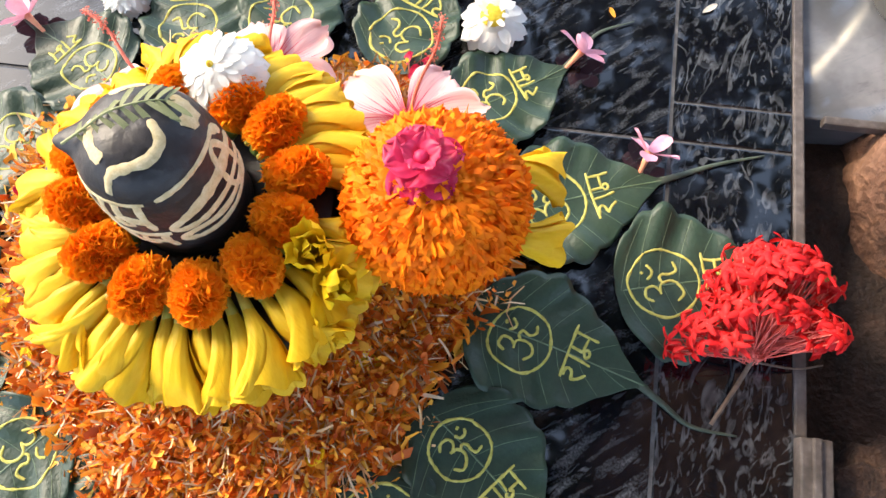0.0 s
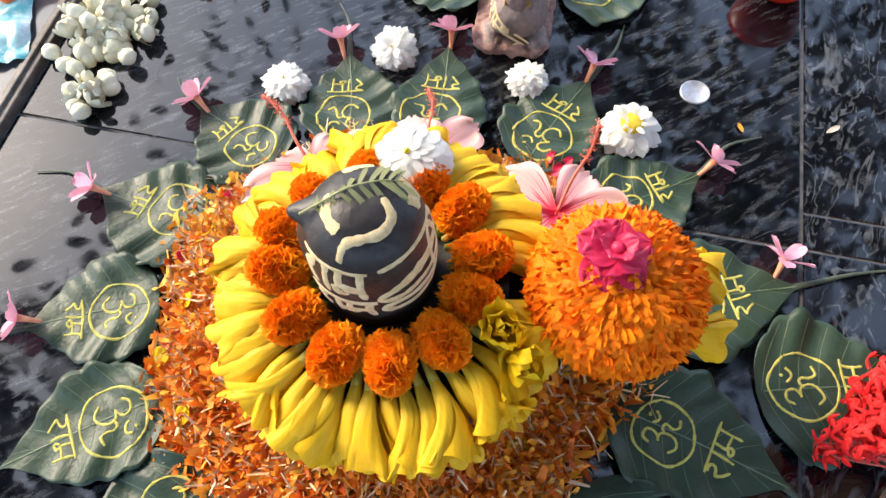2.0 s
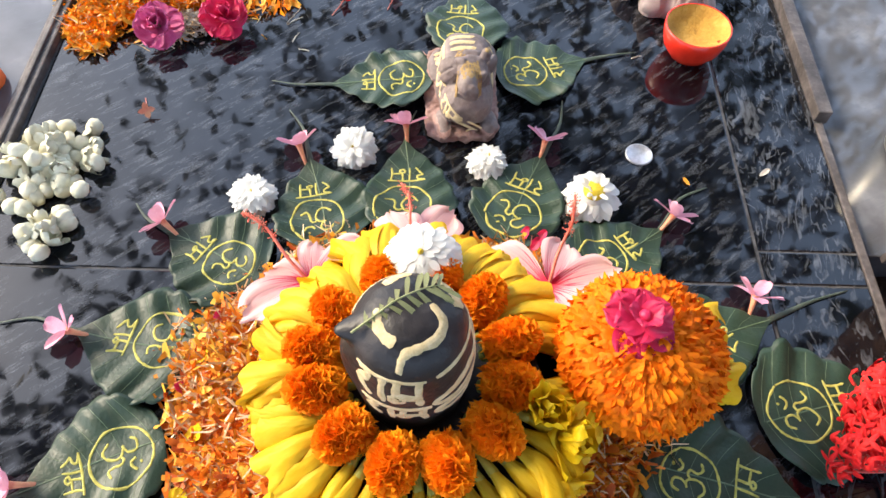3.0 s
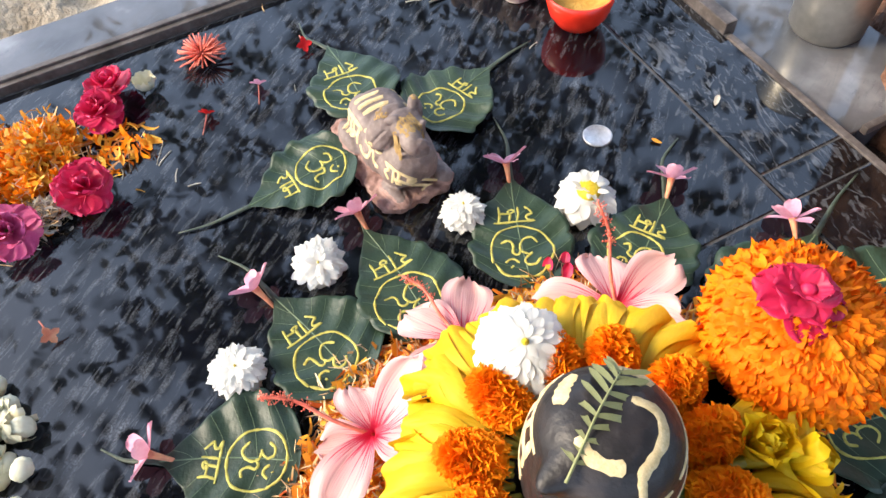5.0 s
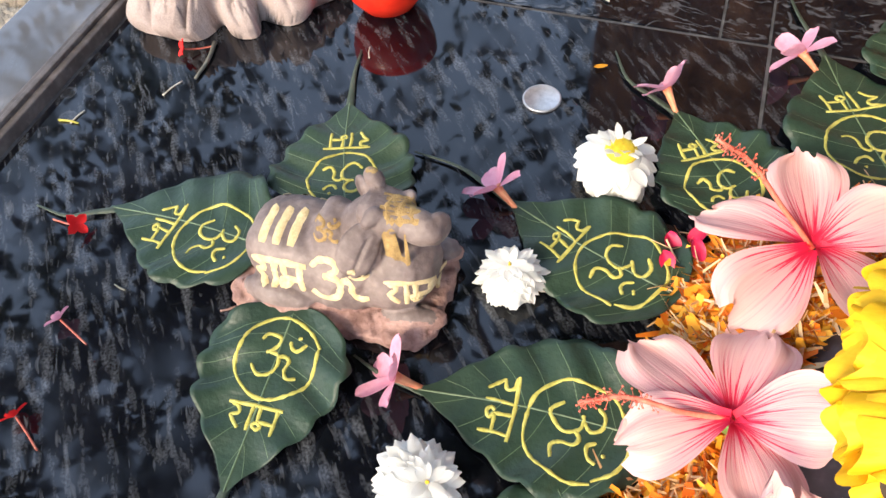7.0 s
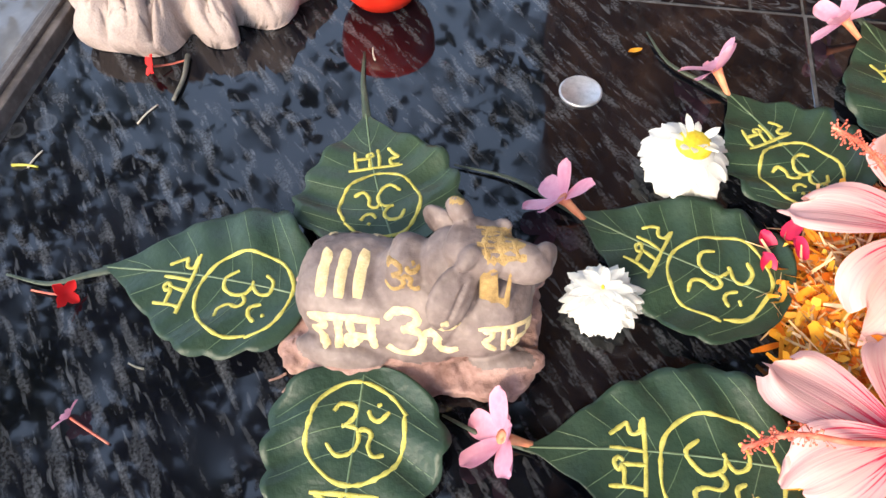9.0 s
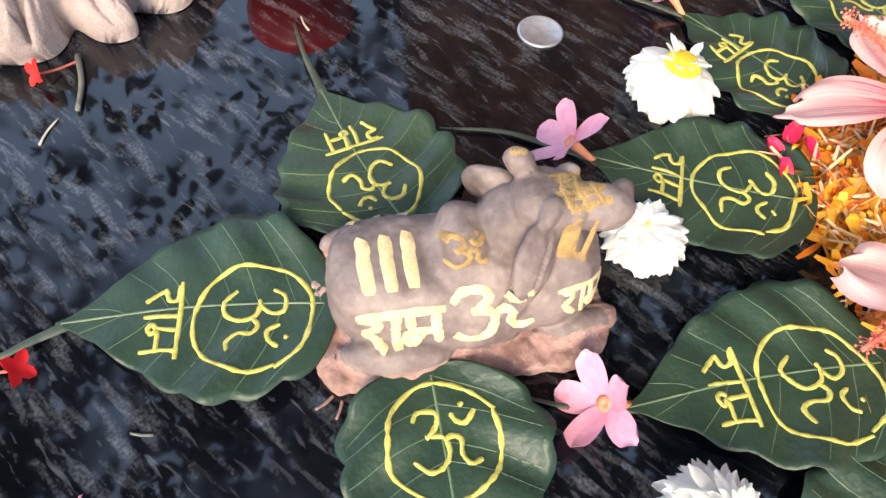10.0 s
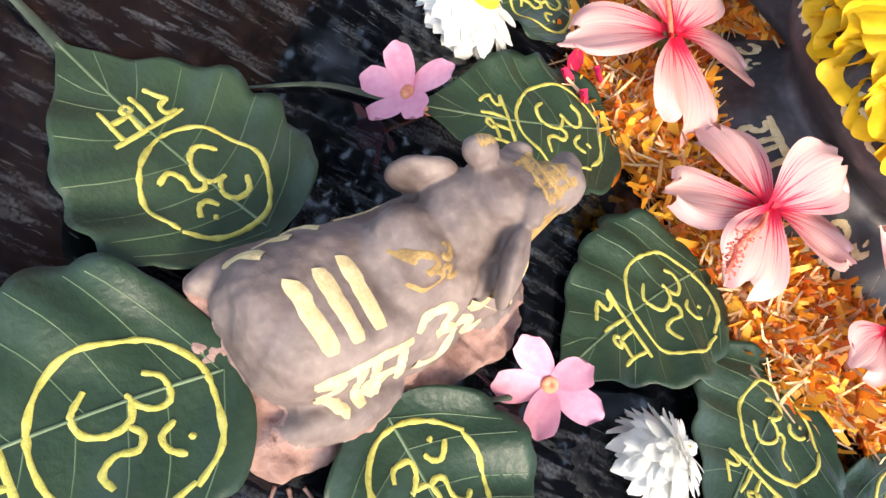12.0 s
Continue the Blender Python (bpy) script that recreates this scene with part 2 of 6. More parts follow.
def hibiscus_petal_material():
    m, t, b = nodes_of("hibiscus_petal")
    uv = t.nodes.new("ShaderNodeTexCoord").outputs["UV"]
    sep = t.nodes.new("ShaderNodeSeparateXYZ")
    t.links.new(uv, sep.inputs[0])
    mp = t.nodes.new("ShaderNodeMapping")
    mp.inputs["Scale"].default_value = (30, 1.3, 1)
    t.links.new(uv, mp.inputs["Vector"])
    lines = noise_tex(t, 1.0, 3, mp.outputs["Vector"])
    add = t.nodes.new("ShaderNodeMath")
    add.operation = "MULTIPLY_ADD"
    t.links.new(ramp(t, lines, [(0.34, (0.12, 0.12, 0.12)), (0.50, (0.34, 0.34, 0.34)), (0.66, (1, 1, 1))]), add.inputs[0])
    add.inputs[1].default_value = -0.52
    t.links.new(sep.outputs["Y"], add.inputs[2])
    c = ramp(t, add.outputs[0], [(0.0, (0.66, 0.012, 0.06)), (0.03, (0.70, 0.07, 0.13)), (0.09, (0.72, 0.24, 0.28)), (0.22, (0.76, 0.37, 0.37)), (0.6, (0.80, 0.48, 0.45))])
    t.links.new(c, b.inputs["Base Color"])
    b.inputs["Roughness"].default_value = 0.5
    bump_from(t, b, lines, 0.4, 0.0012)
    tr, mx = t.nodes.new("ShaderNodeBsdfTranslucent"), t.nodes.new("ShaderNodeMixShader")
    mx.inputs["Fac"].default_value = 0.2
    t.links.new(c, tr.inputs["Color"])
    t.links.new(b.outputs["BSDF"], mx.inputs[1])
    t.links.new(tr.outputs["BSDF"], mx.inputs[2])
    t.links.new(mx.outputs["Shader"], t.nodes["Material Output"].inputs["Surface"])
    return m


HIBISCUS = hibiscus_petal_material()


def trumpet_material():
    """Yellow petals, green-tinged towards the narrow end (along the flower's x)."""
    m, t, b = nodes_of("trumpet_petal")
    co = t.nodes.new("ShaderNodeTexCoord").outputs["Object"]
    sep = t.nodes.new("ShaderNodeSeparateXYZ")
    t.links.new(co, sep.inputs[0])
    mr = t.nodes.new("ShaderNodeMapRange")
    mr.inputs["From Max"].default_value = 0.055
    t.links.new(sep.outputs["X"], mr.inputs["Value"])
    c = ramp(t, mr.outputs["Result"], [(0.0, (0.20, 0.18, 0.022)), (0.28, (0.50, 0.345, 0.015)), (0.6, (0.72, 0.405, 0.006)), (0.9, (0.77, 0.415, 0.004))])
    mp = t.nodes.new("ShaderNodeMapping")
    mp.inputs["Scale"].default_value = (60, 500, 500)
    t.links.new(co, mp.inputs["Vector"])
    veins = noise_tex(t, 1.0, 3, mp.outputs["Vector"])
    rnd = t.nodes.new("ShaderNodeObjectInfo").outputs["Random"]
    c = mixed(t, 0.22, c, ramp(t, veins, [(0.3, (0.62, 0.38, 0.008)), (0.7, (0.90, 0.70, 0.06))]))
    c = mixed(t, 0.16, c, ramp(t, rnd, [(0.0, (0.68, 0.42, 0.005)), (1.0, (0.88, 0.66, 0.05))]))
    t.links.new(c, b.inputs["Base Color"])
    b.inputs["Roughness"].default_value = 0.5
    b.inputs["Specular IOR Level"].default_value = 0.2
    bump_from(t, b, veins, 0.35, 0.0008)
    tr, mx = t.nodes.new("ShaderNodeBsdfTranslucent"), t.nodes.new("ShaderNodeMixShader")
    mx.inputs["Fac"].default_value = 0.18
    t.links.new(c, tr.inputs["Color"])
    t.links.new(b.outputs["BSDF"], mx.inputs[1])
    t.links.new(tr.outputs["BSDF"], mx.inputs[2])
    t.links.new(mx.outputs["Shader"], t.nodes["Material Output"].inputs["Surface"])
    return m


TRUMPET = trumpet_material()
EARTH = surface("red_earth", (0.010, 0.005, 0.004), (0.036, 0.018, 0.012), (0.10, 0.055, 0.036), 45, 0.95, 1.0, 0.006)


# ---- mesh helpers ----
R = random.Random(7)


def empty(name, m, label="", category="", group="", kind=""):
    ob = new(name)
    ob.empty_display_size = 0.01
    ob.matrix_world = m
    return tagged(ob, label, category, group, kind)


def mesh_of(name, bm, mats, smooth=True):
    me = bpy.data.meshes.new(name)
    bm.to_mesh(me)
    bm.free()
    for m in mats if isinstance(mats, (list, tuple)) else [mats]:
        me.materials.append(m)
    if smooth:
        me.shade_smooth()
    return me


def part(name, bm, material, parent, label="", smooth=True):
    """Links a bmesh (or a ready mesh) as one mesh object under a thing or a part."""
    me = bm if isinstance(bm, bpy.types.Mesh) else mesh_of(name, bm, material, smooth)
    ob = new(name, me)
    ob.parent = parent
    return tagged(ob, label)


def thing(name, bm, material, m, label, category, group="", kind="", smooth=True):
    me = bm if isinstance(bm, bpy.types.Mesh) else mesh_of(name, bm, material, smooth)
    ob = new(name, me)
    ob.matrix_world = m
    return tagged(ob, label, category, group, kind)


def box(bm, x0, x1, y0, y1, z0, z1, bevel=0.0):
    r = bmesh.ops.create_cube(bm, size=1, matrix=Matrix.LocRotScale(((x0 + x1) / 2, (y0 + y1) / 2, (z0 + z1) / 2), None, (x1 - x0, y1 - y0, z1 - z0)))
    if bevel:
        es = {e for v in r["verts"] for e in v.link_edges}
        bmesh.ops.bevel(bm, geom=list(es), offset=bevel, segments=2, affect="EDGES", profile=0.6)
    return r["verts"]


def ellipsoid(bm, c, radii, rot=(0, 0, 0), u=20, v=14):
    m = Matrix.LocRotScale(c, Euler([radians(a) for a in rot]), radii)
    return bmesh.ops.create_uvsphere(bm, u_segments=u, v_segments=v, radius=1, matrix=m)["verts"]


def grid(bm, nu, nv, at, uvs=False, wrap=False, mat=0):
    """A sheet of nu x nv faces; at(a, b) gives the place for a, b in 0..1."""
    cols = nu if wrap else nu + 1
    vs = [[bm.verts.new(at(i / nu, j / nv)) for i in range(cols)] for j in range(nv + 1)]
    layer = bm.loops.layers.uv.verify() if uvs else None
    for j in range(nv):
        for i in range(nu):
            k = (i + 1) % cols
            try:
                f = bm.faces.new((vs[j][i], vs[j][k], vs[j + 1][k], vs[j + 1][i]))
            except ValueError:
                continue
            f.material_index, f.smooth = mat, True
            if uvs:
                for lp, (a, b) in zip(f.loops, ((i, j), (i + 1, j), (i + 1, j + 1), (i, j + 1))):
                    lp[layer].uv = (a / nu, b / nv)
    return vs


def lathe(bm, profile, n=32, mat=0, bump=None):
    """Turns a profile of (radius, height) about z."""
    def at(a, b):
        x = b * (len(profile) - 1)
        i = min(int(x), len(profile) - 2)
        f = x - i
        r, z = (profile[i][k] * (1 - f) + profile[i + 1][k] * f for k in (0, 1))
        w = 2 * math.pi * a
        p = Vector((r * math.cos(w), r * math.sin(w), z))
        return p + bump(p) if bump else p
    return grid(bm, n, len(profile) - 1, at, wrap=True, mat=mat)


def smooth_line(pts, n=5):
    """Catmull-Rom through the points (any dimension)."""
    P = [Vector(p) for p in pts]
    P = [2 * P[0] - P[1]] + P + [2 * P[-1] - P[-2]]
    out = []
    for i in range(1, len(P) - 2):
        a, b, c, d = P[i - 1:i + 3]
        for k in range(n):
            t = k / n
            out.append(0.5 * (2 * b + (c - a) * t + (2 * a - 5 * b + 4 * c - d) * t * t + (3 * b - a - 3 * c + d) * t ** 3))
    out.append(P[-2])
    return out


def tube(bm, pts, r0, r1=None, sides=6, n=4, mat=0):
    """A tapered round stem along the points."""
    line = smooth_line(pts, n)
    r1 = r0 if r1 is None else r1
    rings = []
    for i, p in enumerate(line):
        d = (line[min(i + 1, len(line) - 1)] - line[max(i - 1, 0)]).normalized()
        s = d.orthogonal().normalized()
        q = d.cross(s)
        r = r0 + (r1 - r0) * i / (len(line) - 1)
        rings.append([bm.verts.new(p + r * (math.cos(2 * math.pi * k / sides) * s + math.sin(2 * math.pi * k / sides) * q)) for k in range(sides)])
    for a, b in zip(rings, rings[1:]):
        for k in range(sides):
            f = bm.faces.new((a[k], a[(k + 1) % sides], b[(k + 1) % sides], b[k]))
            f.material_index, f.smooth = mat, True
    for ring in (rings[0][::-1], rings[-1]):
        bm.faces.new(ring).material_index = mat


def stroke(bm, pts, width, place, rise=0.0006, mat=0, n=5, wobble=0.2, rnd=R):
    """A brush stroke: a low ridge along 2D points; place(u, v, lift) sets it on a surface."""
    line = smooth_line(pts, n)
    rows = []
    for i, p in enumerate(line):
        d = line[min(i + 1, len(line) - 1)] - line[max(i - 1, 0)]
        d = d.normalized() if d.length > 1e-9 else Vector((1, 0))
        s = Vector((-d.y, d.x))
        end = 0.7 if i in (0, len(line) - 1) else 1.0
        w = 0.5 * width * end * (1 + wobble * (rnd.random() - 0.5) * 2)
        rows.append([bm.verts.new(place(*(p + s * k * w), lift)) for k, lift in ((-1, 0.00015), (-0.55, rise), (0.55, rise), (1, 0.00015))])
    for a, b in zip(rows, rows[1:]):
        for k in range(3):
            f = bm.faces.new((a[k], a[k + 1], b[k + 1], b[k]))
            f.material_index, f.smooth = mat, True


OM = [[(0.08, 0.78), (0.2, 0.93), (0.40, 0.9), (0.45, 0.74), (0.33, 0.61), (0.24, 0.58)],
      [(0.30, 0.60), (0.46, 0.54), (0.52, 0.36), (0.42, 0.16), (0.22, 0.10), (0.05, 0.26)],
      [(0.48, 0.48), (0.60, 0.57), (0.71, 0.48), (0.69, 0.30), (0.78, 0.16), (0.96, 0.2)],
      [(0.62, 0.84), (0.70, 0.72), (0.84, 0.72), (0.94, 0.84)],
      [(0.76, 0.93), (0.82, 0.96)]]
RAM = [[(0.0, 0.9), (0.5, 0.92), (1.0, 0.9)],
       [(0.05, 0.86), (0.2, 0.80), (0.22, 0.62), (0.07, 0.52)], [(0.07, 0.54), (0.16, 0.34), (0.27, 0.1)],
       [(0.44, 0.9), (0.43, 0.5), (0.44, 0.08)],
       [(0.61, 0.9), (0.60, 0.42)], [(0.60, 0.42), (0.53, 0.30), (0.60, 0.2), (0.68, 0.30), (0.63, 0.43), (0.88, 0.42)],
       [(0.88, 0.9), (0.87, 0.5), (0.89, 0.05)]]


def write(bm, glyph, x, y, w, h, width, place, mat=0, rise=0.0006, rnd=R, slant=0.0):
    """Paints a glyph with its lower left corner at x, y."""
    for line in glyph:
        pts = [(x + w * (a + slant * b + rnd.uniform(-0.02, 0.02)), y + h * (b + rnd.uniform(-0.02, 0.02))) for a, b in line]
        stroke(bm, pts, width, place, rise, mat, rnd=rnd)


# ---- the platform ----
TURN = radians(-10)
SLAB = Matrix.Rotation(TURN, 4, "Z")
floor_bed = bmesh.new()
box(floor_bed, -0.588, 0.2165, -0.6, 0.795, -0.09, -0.0008)
floor = thing("floor", floor_bed, GROUT, SLAB, "black polished marble platform with pale streaks and grouted joints", "floor", kind="structure", smooth=False)
TILES = [(-0.571, 0.1165, 0.291, 0.771, MARBLE), (-0.571, 0.1165, -0.6, 0.289, MARBLE),
         (0.1190, 0.2075, 0.3255, 0.771, MARBLE_SWIRL), (0.1190, 0.2075, 0.2915, 0.3240, MARBLE_SWIRL), (0.1190, 0.2075, -0.6, 0.2900, MARBLE_SWIRL)]
for u0, u1, v0, v1, mt in TILES:
    bm = bmesh.new()
    box(bm, u0, u1, v0, v1, -0.02, 0, 0.0012)
    part("tile", bm, mt, floor, smooth=False)
BORDERS = [(-0.80, 0.345, 0.797, 0.862, 0.004), (-0.80, -0.592, -0.6, 0.795, 0.004), (0.2170, 0.345, 0.326, 0.795, -0.006), (0.3455, 0.95, 0.52, 0.862, -0.006)]
for k, (u0, u1, v0, v1, top) in enumerate(BORDERS):
    bm = bmesh.new()
    box(bm, u0, u1, v0, v1, -0.09, top, 0.002)
    thing("pavement", bm, MARBLE_BORDER, SLAB, "grey-black polished marble border round the platform", "paving", kind="structure", smooth=False)


def batten(u0, u1, v0, v1, h, label):
    bm = bmesh.new()
    box(bm, u0, u1, v0, v1, -0.005, h, 0.0015)
    wide = min(u1 - u0, v1 - v0)
    if wide > 0.015:
        along_v = v1 - v0 > u1 - u0
        if along_v:
            box(bm, u0 + wide * 0.35, u0 + wide * 0.6, v0, v1, h - 0.001, h + 0.003, 0.001)
        else:
            box(bm, u0, u1, v0 + wide * 0.35, v0 + wide * 0.6, h - 0.001, h + 0.003, 0.001)
    thing("trim", bm, BATTEN, SLAB, label, "trim", kind="structure", smooth=False)


batten(0.2080, 0.2160, 0.085, 0.478, 0.0012, "thin brown wooden edge strip along the platform")
batten(0.2080, 0.2285, -0.6, 0.084, 0.010, "worn grey wooden edge batten with two ridges")
batten(0.2085, 0.2230, 0.482, 0.7735, 0.012, "worn grey-brown wooden edge batten with a square end")
batten(0.2295, 0.335, 0.3175, 0.3245, 0.004, "dark wooden edge board round the tree bed")
batten(-0.588, 0.2285, 0.7745, 0.793, 0.009, "brown wooden edge batten in front of the border")
batten(-0.591, -0.574, -0.6, 0.7735, 0.008, "grey wooden edge batten beside the border")


# ---- ground, soil and tree ----
def sand_at(a, b):
    x, y = (a - 0.5) * 6, (b - 0.5) * 6 + 0.3
    fade = min(1.0, 6 * min(a, 1 - a, b, 1 - b))
    lump = max(0.0, noise.noise((x * 9, y * 9, 7)) - 0.15) * 0.05
    z = -0.03 + fade * (0.016 * noise.noise((x * 5, y * 5, 0)) + 0.026 * noise.noise((x * 15, y * 15, 3)) + 0.010 * noise.noise((x * 40, y * 40, 5)) + lump)
    p = SLAB.inverted() @ Vector((x, y, 0))
    under = (-0.76 < p.x < 0.91 and -0.56 < p.y < 0.82)
    return Vector((x, y, (min(z, -0.004 + max(0.0, p.y - 0.88) * 0.35) if fade == 1 else z) - (0.12 if under else 0)))


bm = bmesh.new()
vs = grid(bm, 280, 280, sand_at)
rim = [vs[0][0], vs[0][-1], vs[-1][-1], vs[-1][0]]
sides = [vs[0], [r[-1] for r in vs], vs[-1][::-1], [r[0] for r in vs][::-1]]
far = [bm.verts.new((v.co.x * 100, v.co.y * 100, -0.03)) for v in rim]
for i in range(4):
    bm.faces.new([*sides[i][::-1], far[i], far[(i + 1) % 4]])
bmesh.ops.recalc_face_normals(bm, faces=bm.faces)
thing("ground", bm, SAND, Matrix.Identity(4), "pale trampled sand with small lumps and pebbles", "ground", kind="structure")


def soil_at(a, b):
    u, v = 0.217 + 0.762 * a, -0.7 + 1.22 * b
    z = -0.045 + 0.025 * noise.noise((u * 14, v * 14, 5)) + 0.012 * noise.noise((u * 50, v * 50, 1))
    return SLAB @ Vector((u, v, z))


bm = bmesh.new()
grid(bm, 60, 100, soil_at)
thing("soil", bm, SOIL, Matrix.Identity(4), "dark brown soil in an open bed beside the platform", "soil", kind="structure")

tree = empty("tree", pose(0.560, 0.153, -0.06), "thick brown-barked tree rising beside the platform", "tree")


def trunk_at(a, b):
    w = 2 * math.pi * a
    z = b ** 1.6 * 3.4
    flare = 0.02 * math.exp(-z / 0.06)
    lobes = 0.018 * math.sin(5 * w + 1.0) * (0.4 + math.exp(-z / 0.2)) + 0.03 * math.exp(-z / 0.07) * max(0, math.sin(3 * w + 2.2))
    n = Vector((math.cos(w) * 3, math.sin(w) * 3, z * 5))
    r = 0.235 - 0.02 * z + flare + lobes + 0.014 * noise.noise(n) + 0.009 * noise.noise(n * 5) + 0.006 * noise.noise(Vector((n.x * 9, n.y * 9, n.z * 5)))
    return Vector((r * math.cos(w) + 0.01 * z, r * math.sin(w) - 0.05 * z, z))


bm = bmesh.new()
grid(bm, 180, 220, trunk_at, wrap=True)
part("trunk", bm, BARK, tree)
for x, y, z, rx, ry, rz in ((-0.262, -0.185, 0.02, 0.055, 0.075, 0.036), (-0.235, -0.30, 0.02, 0.06, 0.06, 0.04)):
    bm = bmesh.new()
    for v in ellipsoid(bm, (0, 0, 0), (rx, ry, rz), (0, 0, 25), 56, 36):
        v.co *= 1 + 0.24 * noise.noise(v.co * 26) + 0.14 * noise.noise(v.co * 80)
    part("root", bm, EARTH, tree).location = (x, y, z)


def crown_density(x, y):
    """How much of the sky the leaves hide, over the plan round the trunk: thick to one side, thin and open to the others."""
    # Unseen cover, left bare here so the sun reaches the shrine.
    if math.hypot(x + 3.66, y - 2.2) < 1.5:
        return 0.0
    # Leaves added out of view to shade the upper trunk and darken the marble's reflections.
    if y < -0.5 or math.hypot(x + 1.4, y - 0.85) < 0.6:
        return 0.97
    if math.hypot(x - 2.0, y - 1.25) < 0.95:
        return 0.26
    if math.hypot((x - 1.55) / 1.15, (y - 0.65) / 0.8) < 1:
        return 0.46
    if x > 1.2:
        return 0.60 if y > 1.9 else 0.42
    if x < -1.2 and y > 0.9:
        return 0.22
    return 0.45 if y > 2.3 else 0.86


def crown_mesh(seed):
    """Many small blades in loose clumps, with gaps between them."""
    rnd = random.Random(seed)
    verts, faces = [], []
    for _ in range(66000):
        a, d = rnd.uniform(0, 2 * math.pi), 3.9 * math.sqrt(rnd.random())
        p = Vector((d * math.cos(a), d * math.sin(a), rnd.uniform(2.05, 2.85)))
        c = crown_density(p.x + rnd.gauss(0, 0.12), p.y + rnd.gauss(0, 0.12))
        clump = 0.20 + 2.2 * max(0.0, 0.35 + noise.noise((p.x * 2.9, p.y * 2.9, p.z * 1.2)))
        if rnd.random() > -math.log(1 - c) / 3.3 * clump:
            continue
        e = Euler((rnd.uniform(-0.9, 0.9), rnd.uniform(-0.9, 0.9), rnd.uniform(0, 6.28)))
        l, w = rnd.uniform(0.032, 0.060), rnd.uniform(0.019, 0.033)
        k = len(verts)
        for q in ((0, -l, 0), (w * 0.8, -0.7 * l, 0.008), (w, -0.1 * l, 0.012), (w * 0.6, 0.55 * l, 0.006), (0, l * 1.2, 0), (-w * 0.6, 0.55 * l, 0.006), (-w, -0.1 * l, 0.012), (-w * 0.8, -0.7 * l, 0.008)):
            v = Vector(q)
            v.rotate(e)
            verts.append(p + v)
        faces.append(tuple(range(k, k + 8)))
    me = bpy.data.meshes.new("crown")
    me.from_pydata(verts, [], faces)
    me.materials.append(CROWN)
    return me


part("crown", crown_mesh(3), None, tree)
bm = bmesh.new()
for k in range(7):
    w = k * 0.9 + 0.3
    tube(bm, [(0.02, 0.29, 2.4), (0.5 * math.cos(w), 0.5 * math.sin(w), 3.1), (1.3 * math.cos(w + 0.2), 1.3 * math.sin(w + 0.2), 3.4), (2.2 * math.cos(w), 2.2 * math.sin(w), 3.5)], 0.06, 0.012, 8)
part("limbs", bm, BARK, tree)


# ---- peepal leaves ----
def half_width(s):
    """Half the width of the blade, relative, from the round base (0) to the tip (1)."""
    if s < 0.36:
        return math.sqrt(max(0.0, 1 - (1 - s / 0.36) ** 2)) ** 0.9
    q = (s - 0.36) / 0.64
    return max(0.0, 1 - q ** 1.75) ** (1 + 0.55 * q) + 0.024 * q


